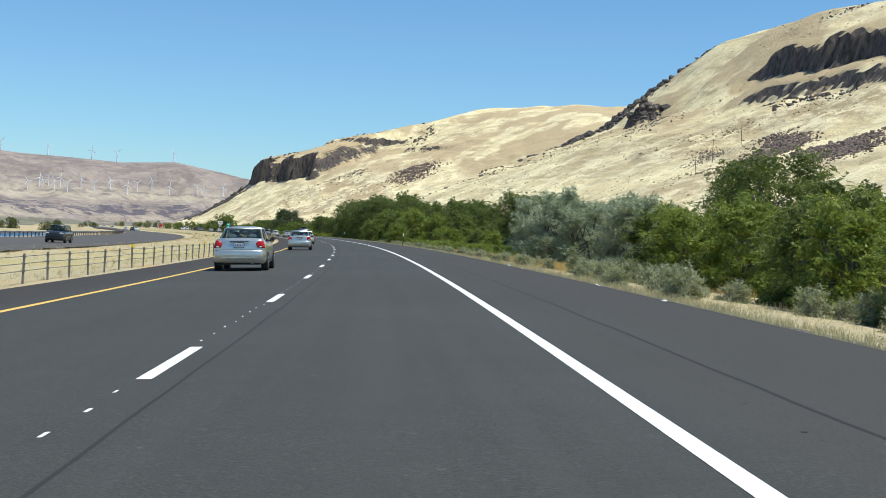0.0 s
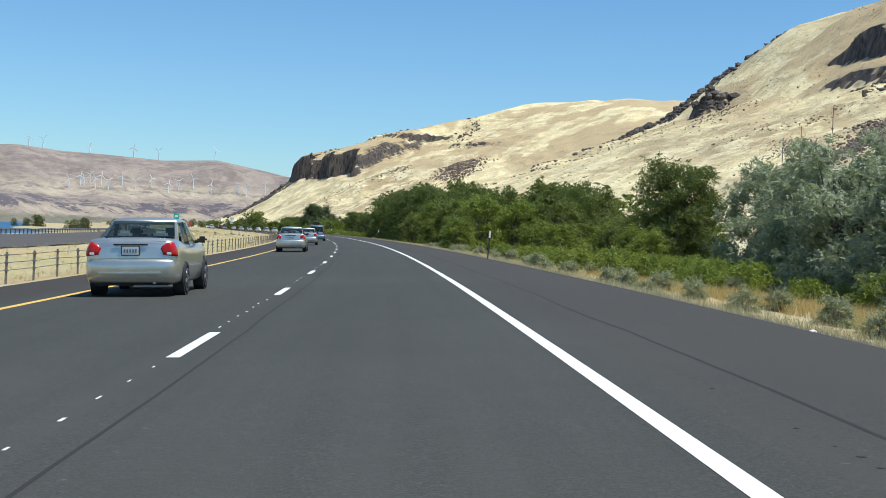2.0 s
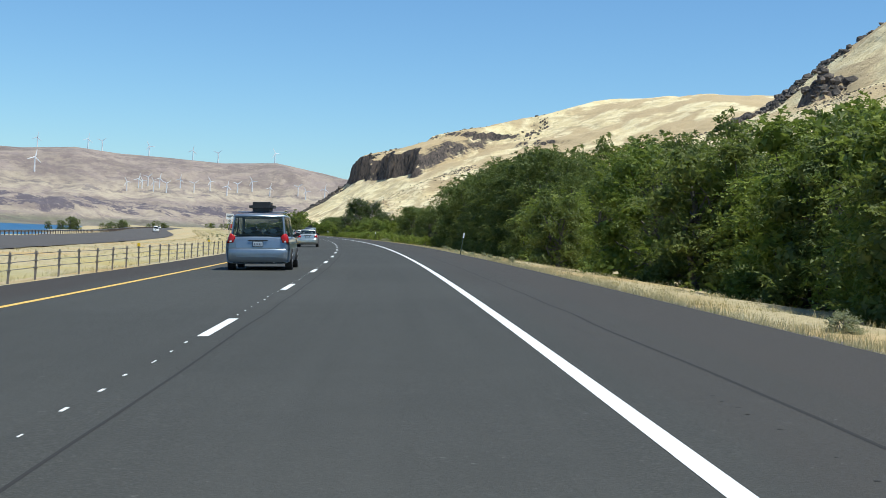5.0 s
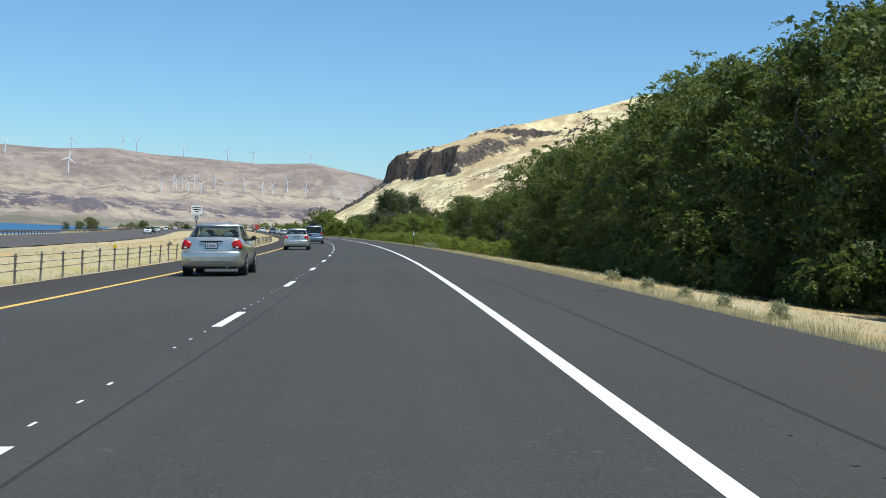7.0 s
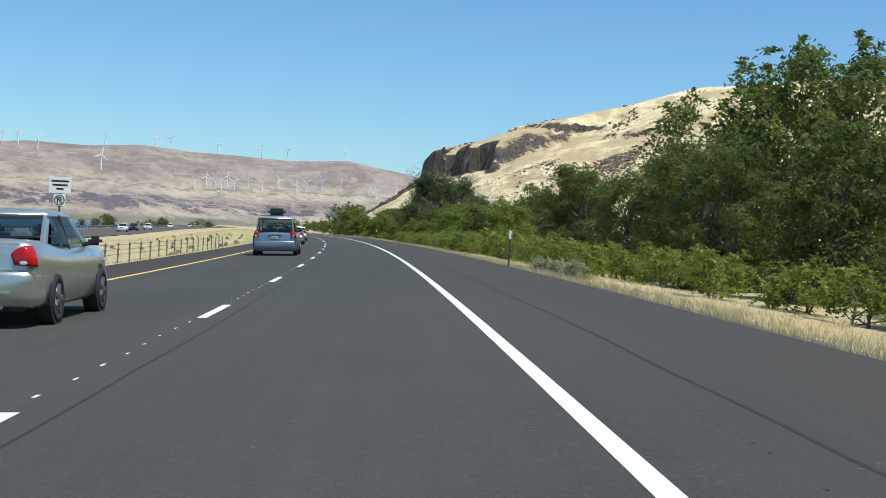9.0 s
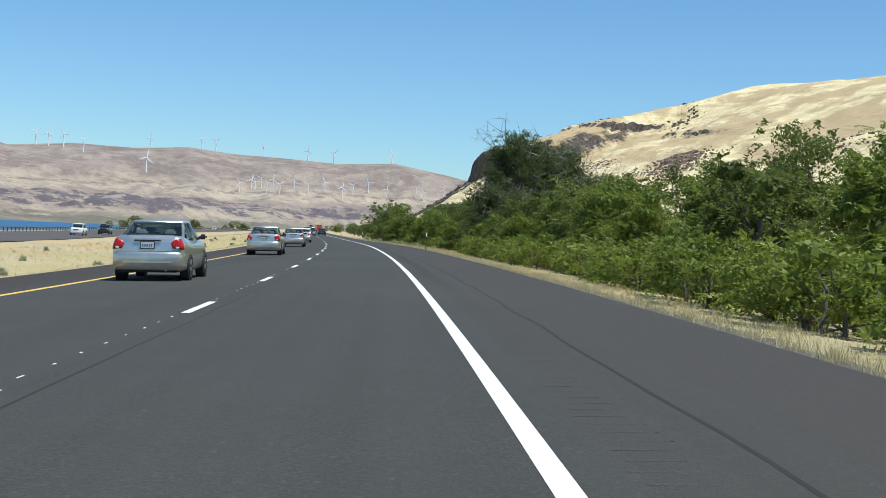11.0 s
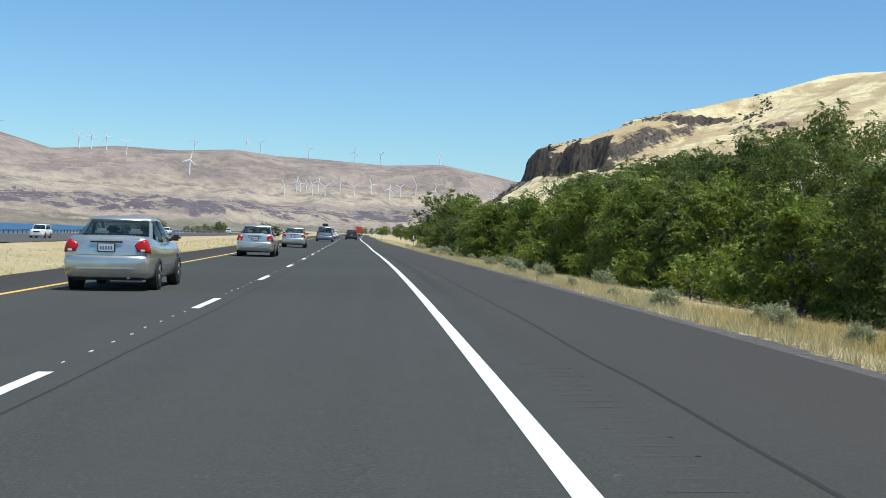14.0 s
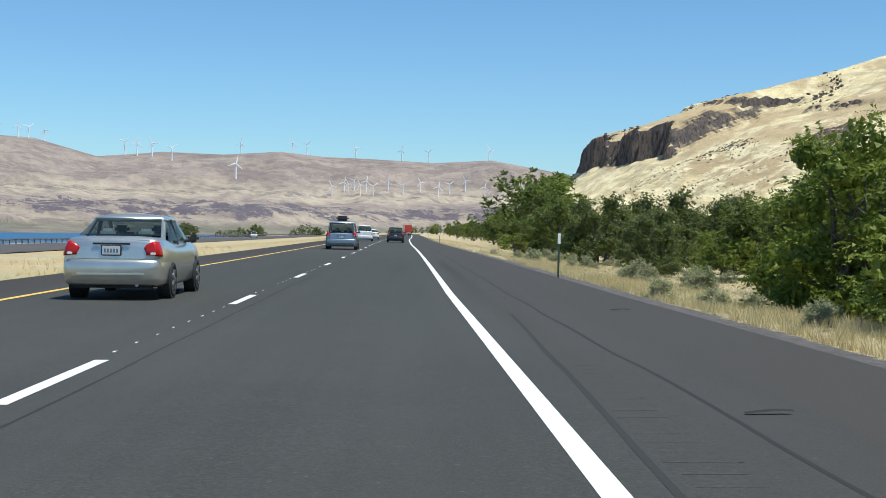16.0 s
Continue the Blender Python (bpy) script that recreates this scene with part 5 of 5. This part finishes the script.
def car(name, label, category, skin, spec, group=""):
    """A road car, nose towards +y, standing on z = 0. spec gives its lengths."""
    L, W, H = spec["size"]
    half, belt, deck, bonnet = W / 2, spec["belt"], spec["deck"], spec["bonnet"]
    rb, rr, fr, fb = spec["cabin"]
    root = tagged(new(name), label, category, group)
    bm = bmesh.new()
    y0, y1 = -L / 2, L / 2
    mid = 0.52 * belt + 0.08
    tops = [(y0 + 0.02, deck - 0.1, 0.9, 0.36), (y0 + 0.07, deck - 0.02, 0.95, 0.3), (y0 + 0.22, deck, 0.985, 0.23), ((y0 + rb) / 2, deck, 1.0, 0.22), (rb, max(deck, belt), 1.0, 0.2), (rb * 0.4, belt, 1.0, 0.2), (0.3, belt, 1.0, 0.2),
            (fb - 0.2, belt, 0.995, 0.2), (fb, belt - 0.01, 0.99, 0.2), ((fb + y1) / 2, (belt + bonnet) / 2 + 0.03, 0.97, 0.2), (y1 - 0.3, bonnet, 0.93, 0.2), (y1 - 0.07, bonnet - 0.1, 0.84, 0.24), (y1, bonnet - 0.25, 0.74, 0.32)]
    hull(bm, [body_section(y, half * k, low, max(low + 0.12, min(mid, top - 0.12)), top, 0.025) for y, top, k, low in tops])
    body = part("body", bm, skin, root)
    wb, wr = half * spec.get("cabin_width", 0.875), half * spec.get("roof_width", 0.74)
    base = belt - 0.06
    top = H - 0.075
    low_r, low_f = max(deck, belt) - 0.01, belt - 0.01
    # pillars and roof frame: a shell with an opening for each window
    k = 0.985
    frame_bm = bmesh.new()
    foot = [Vector(q) for q in ((wb * k, rb + 0.02, base), (-wb * k, rb + 0.02, base), (-wb * k, fb - 0.02, base), (wb * k, fb - 0.02, base))]
    head = [Vector(q) for q in ((wr * k, rr, top - 0.02), (-wr * k, rr, top - 0.02), (-wr * k, fr, top - 0.02), (wr * k, fr, top - 0.02))]
    for j in range(4):
        q = [foot[j], foot[(j + 1) % 4], head[(j + 1) % 4], head[j]]
        mid = sum(q, Vector()) / 4
        hole = [mid + (c - mid) * 0.93 if j % 2 == 0 else mid + (c - mid) * Vector((0.88, 0.8, 0.88)) for c in q]
        outer, edge = [frame_bm.verts.new(c) for c in q], [frame_bm.verts.new(c) for c in hole]
        for i in range(4):
            frame_bm.faces.new((outer[i], outer[(i + 1) % 4], edge[(i + 1) % 4], edge[i]))
    frame_bm.faces.new([frame_bm.verts.new(c) for c in head])
    bmesh.ops.remove_doubles(frame_bm, verts=frame_bm.verts, dist=0.001)
    bmesh.ops.recalc_face_normals(frame_bm, faces=frame_bm.faces)
    bmesh.ops.solidify(frame_bm, geom=list(frame_bm.faces), thickness=0.035)
    part("cabin", frame_bm, skin, root)
    for sx in (1, -1):
        part("door_pillar", strip(bmesh.new(), (sx * wb * 0.985, (rb + fb) / 2 - 0.06, base), (sx * wr * 0.985, (rr + fr) / 2 - 0.06, top - 0.03), 0.09), PLASTIC, root)
    # dark sheet added over the closed body top, standing in for the shaded interior
    part("parcel_shelf", box(bmesh.new(), (wb * 1.7, max(0.3, (fb - rb) * 0.93), 0.02), (0, (rb + fb) / 2, belt + 0.045 + max(0, deck - belt)), 0.005), SEAT_DARK, root)
    for yy in (0.28, 0.62):
        for sx in (1, -1):
            y_seat = rb + (fb - rb) * yy
            part("seat_back", box(bmesh.new(), (wb * 0.62, 0.16, 0.2), (sx * wb * 0.42, y_seat, belt + 0.08), 0.04), SEAT_DARK, root)
    part("rear_window", panel(bmesh.new(), ((-wb * 0.94, rb, low_r + 0.02), (wb * 0.94, rb, low_r + 0.02), (wr * 0.93, rr, top - 0.03), (-wr * 0.93, rr, top - 0.03)), 0.02, bulge=0.03), GLASS, root)
    part("windshield", panel(bmesh.new(), ((wb * 0.9, fb, low_f), (-wb * 0.9, fb, low_f), (-wr * 0.9, fr, top - 0.03), (wr * 0.9, fr, top - 0.03)), 0.02, bulge=0.03), GLASS, root)
    for sx in (1, -1):
        y_a, y_b, y_c, y_d = rb + 0.36, (rb + fb) / 2 - 0.1, (rb + fb) / 2 - 0.02, fb - 0.3
        t_a, t_b, t_c, t_d = rr + 0.14, (rr + fr) / 2 - 0.1, (rr + fr) / 2 - 0.02, fr - 0.05
        for p0, p1, q1, q0 in ((y_a, y_b, t_b, t_a), (y_c, y_d, t_d, t_c)):
            q = [(sx * wb, p0, base + 0.09), (sx * wb, p1, base + 0.09), (sx * wr, q1, top - 0.06), (sx * wr, q0, top - 0.06)]
            part("side_window", panel(bmesh.new(), q if sx > 0 else [q[1], q[0], q[3], q[2]], 0.014, bulge=0.01), GLASS, root)
        bm = box(bmesh.new(), (0.2, 0.1, 0.13), (sx * (half + 0.02), fb - 0.42, belt + 0.07), 0.045)
        rod(bm, (sx * wb * 0.96, fb - 0.4, belt + 0.02), (sx * half, fb - 0.41, belt + 0.05), 0.03)
        part("mirror", bm, PLASTIC if spec.get("dark_mirror", True) else skin, root)
        for yy in spec["axles"]:
            # no opening is cut: a black disc stands in for the arch's shade
            arch = bmesh.new()
            rod(arch, (sx * (half - 0.2), yy, spec["wheel"]), (sx * (half + 0.004), yy, spec["wheel"] + 0.01), spec["wheel"] + 0.05, 28)
            part("wheel_arch", arch, PLASTIC, root)
            wheel(root, sx * (half - 0.075), yy, spec["wheel"], 0.21)
    bm = bmesh.new()
    hull(bm, [[(wr * 1.025, y, top - 0.06), (wr * 1.0, y, top - 0.015 + 0.01 * k), (wr * 0.9, y, top + 0.035 * k), (wr * 0.5, y, top + 0.066 * k), (0, y, top + 0.074 * k), (-wr * 0.5, y, top + 0.066 * k), (-wr * 0.9, y, top + 0.035 * k), (-wr * 1.0, y, top - 0.015 + 0.01 * k), (-wr * 1.025, y, top - 0.06)]
              for y, k in ((rr - 0.01, 0.1), (rr + 0.05, 0.6), (rr + 0.12, 0.9), ((rr + fr) / 2, 1.0), (fr - 0.12, 0.8), (fr + 0.03, 0.1))])
    part("roof", bm, skin, root)
    def skin_y(x, out=0.0):
        """Where the rounded tail stands at the offset x from the middle."""
        return y0 + float(np.interp(abs(x) / half, [0, 0.88, 0.93, 0.965, 0.99], [0.012, 0.02, 0.06, 0.13, 0.3])) - out

    w, h, z = spec["tail"]
    for sx in (1, -1):
        lamp = bmesh.new()
        n, m = 8, 6
        grid = []
        for i in range(n + 1):
            q = i / n
            x = half * 0.965 - w * (1 - q)
            lo, hi = z - h * 0.5 + 0.03 * (1 - q), z + h * (0.5 * q ** 0.5 - 0.02 - 0.1 * max(0, q - 0.75) * 4)
            row = []
            for j in range(m + 1):
                e = j / m
                row.append(lamp.verts.new((sx * (x + 0.005 * q) * (1 - 0.08 * e * e), skin_y(x, 0.03 + 0.02 * math.sin(math.pi * e)) + 0.03 * e, lo + (hi - lo) * e)))
            grid.append(row)
        for i in range(n):
            for j in range(m):
                f = lamp.faces.new((grid[i][j], grid[i + 1][j], grid[i + 1][j + 1], grid[i][j + 1]))
                f.smooth = True
        rim = bmesh.ops.extrude_edge_only(lamp, edges=[e for e in lamp.edges if e.is_boundary])
        for v in rim["geom"]:
            if isinstance(v, bmesh.types.BMVert):
                v.co.y += 0.07
        bmesh.ops.recalc_face_normals(lamp, faces=lamp.faces)
        tail = part("tail_lamp", lamp, LAMP_RED, root, "red tail lamp")
        part("reverse_lamp", box(bmesh.new(), (w * 0.36, 0.03, h * 0.16), (sx * (half * 0.93 - w * 0.4), skin_y(half * 0.8, 0.034), z - h * 0.33), 0.01), LAMP_CLEAR, tail)
        part("headlamp", box(bmesh.new(), (0.36, 0.2, 0.15), (sx * (half * 0.86 - 0.16), y1 - 0.14, bonnet - 0.12), 0.04), LAMP_CLEAR, root, "clear headlamp")
    # bumper: wraps round the tail to the wheel arches
    bm = bmesh.new()
    plan = [(1.0, 0.42), (0.99, 0.25), (0.96, 0.1), (0.9, 0.01), (0.76, -0.045), (0.48, -0.075), (0, -0.085)]
    plan = plan + [(-x, y) for x, y in plan[-2::-1]]
    z_b = spec.get("bumper", 0.66)
    prof = [(0.24, 0.93, 0.1), (0.27, 0.975, 0.03), (0.36, 1.0, 0.0), (z_b - 0.14, 1.004, -0.008), (z_b - 0.05, 1.0, 0.0), (z_b, 0.985, 0.02), (z_b + 0.012, 0.96, 0.06)]
    rows = [[bm.verts.new((x * half * k, y0 + y + d, zz)) for x, y in plan] for zz, k, d in prof]
    for lo, hi in zip(rows, rows[1:]):
        for j in range(len(plan) - 1):
            f = bm.faces.new((lo[j], lo[j + 1], hi[j + 1], hi[j]))
            f.smooth = True
    bmesh.ops.recalc_face_normals(bm, faces=bm.faces)
    part("rear_bumper", bm, skin, root)
    # boot lid between the lamps
    lid = [(-half * 0.66, y0 - 0.005, z_b + 0.02), (half * 0.66, y0 - 0.005, z_b + 0.02), (half * 0.74, y0 + 0.055, deck - 0.03), (-half * 0.74, y0 + 0.055, deck - 0.03)]
    part("trunk_lid", panel(bmesh.new(), lid, 0.008, 6, 0.012), skin, root)
    part("valance", box(bmesh.new(), (W * 0.8, 0.2, 0.1), (0, y0 + 0.2, 0.24), 0.03), PLASTIC, root)
    pipe = bmesh.new()
    rod(pipe, (half * 0.5, y0 + 0.3, 0.25), (half * 0.5, y0 - 0.02, 0.25), 0.03, 10)
    part("exhaust_pipe", pipe, RIM, root)
    part("front_bumper", box(bmesh.new(), (W * 0.88, 0.2, 0.26), (0, y1 - 0.04, 0.46), 0.06), skin, root)
    part("grille", box(bmesh.new(), (W * 0.42, 0.04, 0.12), (0, y1 + 0.01, bonnet - 0.22), 0.01), PLASTIC, root)
    z_p = spec["plate"]
    # raised black strip imitates the shaded recess above the plate
    part("plate_recess", box(bmesh.new(), (0.62, 0.03, 0.03), (0, y0 - 0.012, z_p + 0.1), 0.01), PLASTIC, root)
    holder = part("plate_frame", box(bmesh.new(), (0.33, 0.02, 0.175), (0, y0 - 0.03, z_p - 0.01), 0.006), PLASTIC, root, "dark number plate frame")
    part("number_plate", box(bmesh.new(), (0.295, 0.016, 0.145), (0, y0 - 0.038, z_p - 0.01), 0.004), PLATE, holder)
    signs = bmesh.new()
    for k in range(5):
        box(signs, (0.026, 0.006, 0.06), (-0.1 + 0.05 * k, y0 - 0.048, z_p - 0.012))
    part("plate_print", signs, PRINT, holder)
    part("underbody", box(bmesh.new(), (W * 0.8, L * 0.86, 0.14), (0, 0, 0.27)), PLASTIC, root)
    for k in range(4):
        part("headrest", box(bmesh.new(), (0.27, 0.1, 0.15), ((k % 2 - 0.5) * wb * 0.9, rb + (fb - rb) * (0.2 if k < 2 else 0.6), belt + 0.17 + 0.06 * (k > 1)), 0.045), SEAT if k < 2 else SEAT_DARK, root)
    for add in spec.get("extras", ()):
        add(root, skin, spec)
    return root


def roof_box(root, skin, spec):
    H = spec["size"][2]
    bm = box(bmesh.new(), (0.78, 1.3, 0.3), (0, -0.7, H + 0.22), 0.11)
    part("roof_box", bm, PLASTIC, root, "black roof luggage box")
    bm = bmesh.new()
    for y in (-1.2, -0.2):
        rod(bm, (-0.75, y, H + 0.05), (0.75, y, H + 0.05), 0.018)
    part("roof_rack", bm, RIM, root)


def trim_strip(root, skin, spec):
    L, W, H = spec["size"]
    part("bumper_strip", box(bmesh.new(), (W * 0.66, 0.02, 0.035), (0, -L / 2 - 0.088, 0.43), 0.008), skin, root)


def load_bed(root, skin, spec):
    L, W, H = spec["size"]
    part("bed", box(bmesh.new(), (W * 0.8, 1.5, 0.3), (0, -L / 2 + 0.95, spec["deck"] - 0.12)), PLASTIC, root, "dark load bed")
    part("tailgate", box(bmesh.new(), (W * 0.86, 0.06, 0.5), (0, -L / 2 - 0.012, spec["deck"] - 0.28), 0.02), skin, root)


SEDAN = dict(size=(4.5, 1.68, 1.45), belt=0.94, deck=1.03, bonnet=0.84, cabin=(-1.6, -0.85, 0.3, 1.25), axles=(-1.3, 1.32), wheel=0.31, tail=(0.24, 0.28, 0.86), plate=0.83, cabin_width=0.88, roof_width=0.73, extras=(trim_strip,))
VAN = dict(size=(5.05, 1.98, 1.78), belt=1.05, deck=1.06, bonnet=0.98, cabin=(-2.44, -2.15, 0.9, 1.8), axles=(-1.5, 1.5), wheel=0.34, tail=(0.2, 0.34, 1.0), plate=0.82, roof_width=0.8, extras=(roof_box, trim_strip))
SUV = dict(size=(4.6, 1.86, 1.72), belt=1.08, deck=1.1, bonnet=1.02, cabin=(-2.2, -1.75, 0.5, 1.3), axles=(-1.35, 1.35), wheel=0.36, tail=(0.2, 0.36, 1.0), plate=0.8, roof_width=0.78)
PICKUP = dict(size=(5.7, 2.0, 1.88), belt=1.18, deck=1.16, bonnet=1.12, cabin=(-0.75, -0.55, 0.75, 1.35), axles=(-1.7, 1.75), wheel=0.4, tail=(0.16, 0.36, 0.95), plate=0.55, roof_width=0.78, extras=(load_bed,))


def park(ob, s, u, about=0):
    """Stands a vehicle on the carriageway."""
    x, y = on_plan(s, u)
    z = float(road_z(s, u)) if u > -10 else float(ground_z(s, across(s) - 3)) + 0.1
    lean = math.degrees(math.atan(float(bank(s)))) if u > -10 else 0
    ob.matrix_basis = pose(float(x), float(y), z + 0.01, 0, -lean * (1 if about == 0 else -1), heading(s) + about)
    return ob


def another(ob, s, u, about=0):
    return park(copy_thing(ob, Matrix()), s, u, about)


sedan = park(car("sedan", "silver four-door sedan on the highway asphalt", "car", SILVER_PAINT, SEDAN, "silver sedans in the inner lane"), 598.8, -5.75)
# one sedan repeated, each copy stationed to fit the camera's view
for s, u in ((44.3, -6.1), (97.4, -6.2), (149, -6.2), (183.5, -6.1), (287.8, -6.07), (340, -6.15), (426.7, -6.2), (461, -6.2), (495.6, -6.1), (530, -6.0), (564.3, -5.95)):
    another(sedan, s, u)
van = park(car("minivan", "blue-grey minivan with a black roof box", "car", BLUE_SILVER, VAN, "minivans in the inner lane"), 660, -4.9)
# the same minivan again, also stationed to fit the camera's view
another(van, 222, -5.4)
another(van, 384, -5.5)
park(car("pickup_truck", "white pickup truck on the highway asphalt", "pickup truck", WHITE_CAR, PICKUP), 731, -5.5)
park(car("sedan", "white sedan on the highway asphalt", "car", WHITE_CAR, SEDAN), 768, -5.4)
dark_suv = park(car("suv", "black sport utility vehicle on the highway", "car", DARK_CAR, SUV, "black utility vehicles"), 722, -1.75)
another(dark_suv, 128, -29.8, 180)
another(dark_suv, 619, -39.5, 180)
oncoming = park(car("suv", "white sport utility vehicle on the opposite carriageway", "car", WHITE_CAR, SUV, "white utility vehicles"), 590, -39.0, 180)
another(oncoming, 669, -40.5, 180)
another(oncoming, 800, -43.5, 180)
another(oncoming, 960, -46.5, 180)


def semi(name, label, skin, s, u, about):
    root = tagged(new(name), label, "truck", "articulated trucks")
    part("trailer", box(bmesh.new(), (2.55, 12.0, 2.7), (0, -2.0, 2.55), 0.04), skin, root)
    part("tractor", box(bmesh.new(), (2.4, 2.2, 2.6), (0, 5.6, 2.1), 0.15), WHITE_CAR, root, "white tractor cab")
    part("bonnet", box(bmesh.new(), (2.0, 1.6, 1.3), (0, 7.4, 1.4), 0.15), WHITE_CAR, root)
    part("windshield", box(bmesh.new(), (2.1, 0.04, 0.8), (0, 6.71, 2.7), 0.01), GLASS, root)
    part("rear_bumper", box(bmesh.new(), (2.4, 0.12, 0.2), (0, -7.9, 0.6), 0.02), STEEL, root)
    for sx in (1, -1):
        part("tail_lamp", box(bmesh.new(), (0.3, 0.05, 0.14), (sx * 1.0, -8.02, 1.1), 0.01), LAMP_RED, root)
        for yy in (-7.0, -5.8, 3.6, 4.8, 7.4):
            wheel(root, sx * 1.1, yy, 0.5, 0.3)
    return park(root, s, u, about)


semi("semi_truck", "red box semi truck on the highway asphalt", RED_PAINT, 1060, -1.8, 0)

# ---- wind turbines across the river ----
TURBINE = material("turbine_white", (0.82, 0.82, 0.82), 0.5)


def turbine(turn):
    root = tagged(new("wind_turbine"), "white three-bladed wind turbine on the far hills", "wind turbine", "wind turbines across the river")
    part("tower", rod(bmesh.new(), (0, 0, -6), (0, 0, 50), 3.1, 10, 2.1), TURBINE, root)
    nacelle = part("nacelle", box(bmesh.new(), (2.6, 6.0, 2.6), (0, 0, 51), 0.6), TURBINE, root)
    hub = part("hub", rod(bmesh.new(), (0, -3.2, 51), (0, -5.0, 51), 1.3, 10, 0.5), TURBINE, root)
    for k in range(3):
        a = turn + k * math.tau / 3
        bm = bmesh.new()
        d = Vector((math.sin(a), 0, math.cos(a)))
        side = Vector((math.cos(a), 0, -math.sin(a)))
        root_p, o = Vector((0, -4.2, 51)), Vector((0, 0.35, 0))
        rings = [[bm.verts.new(root_p + d * q + side * c * w + o * e * t) for c, e in ((-0.35, 0), (0, 1), (0.65, 0), (0, -1))] for q, w, t in ((0.5, 2.2, 1.6), (5, 4.4, 1.4), (14, 3.4, 1.0), (29, 1.4, 0.5))]
        for lo, hi in zip(rings, rings[1:]):
            for j in range(4):
                bm.faces.new((lo[j], lo[(j + 1) % 4], hi[(j + 1) % 4], hi[j]))
        bm.faces.new(rings[-1])
        part("blade", bm, TURBINE, hub)
    return root


# direction (degrees to the left of north), distance, size
TURBINES = [(20.0, 4150, 1.15), (22.6, 4350, 0.95), (23.4, 4450, 1.0), (24.0, 4500, 1.0), (24.5, 4550, 1.0), (16.1, 3750, 0.95), (15.6, 3700, 1.0), (15.2, 3700, 1.0), (14.95, 3800, 1.0),
            (14.7, 3800, 1.0), (14.4, 3850, 1.0), (15.45, 3600, 0.9), (13.8, 3800, 0.95), (13.2, 3800, 0.95), (12.5, 3780, 0.95), (11.75, 3800, 1.05), (11.3, 3800, 0.95), (10.65, 3700, 1.1), (9.85, 3750, 0.9),
            (8.6, 3700, 0.95), (8.25, 3750, 0.9), (7.4, 3750, 0.95)]
RIDGE_TURBINES = [(30.3, 4560), (29.4, 4560), (28.6, 4580), (28.2, 4560), (27.6, 4600), (17.8, 4620), (17.2, 4620), (15.2, 4620), (13.3, 4620), (12.2, 4620), (9.7, 4620), (19.9, 4600), (33, 4500)]
prng = np.random.default_rng(77)
models = [turbine(q) for q in (0.2, 0.9, 1.6)]
for k, (a, r, size) in enumerate(TURBINES + [(a, r, 0.8) for a, r in RIDGE_TURBINES]):
    stands = 1.6 if k < 22 and a < 19 else 2.2
    if k < 22:
        reach = np.arange(3300.0, 4620.0, 10.0)
        rise = np.degrees(np.arctan(far_z(np.full_like(reach, a), reach) / reach))
        r = float(reach[np.argmin(np.abs(rise - stands - 0.06 * ((k * 7) % 5 - 2)))]) if a < 22 else r
    x, y = far_place(a, r)
    grown = size * (0.56 if k < 22 and a < 19 else 0.72) * r / 3900
    copy_thing(models[k % 3], Matrix.LocRotScale((float(x), float(y), float(far_z(np.array(a), np.array(r)))), Euler((0, 0, radians(a + prng.uniform(-25, 25)))), (grown,) * 3))
for m in models:
    for o in (*m.children_recursive, m):
        bpy.data.objects.remove(o)


def power_pole(s, u):
    root = tagged(new("power_pole"), "wooden power pole at the foot of the hill", "power pole", "power poles")
    part("mast", rod(bmesh.new(), (0, 0, -0.5), (0, 0, 12), 0.17, 8, 0.11), BARK, root)
    part("crossarm", box(bmesh.new(), (2.6, 0.12, 0.14), (0, 0, 11.2)), BARK, root)
    root.matrix_basis = ground_pose(s, u, radians(heading(s)))


for s, u in ((600, 243), (606, 262), (585, 226), (1480, 250), (330, 100)):
    power_pole(s, u)
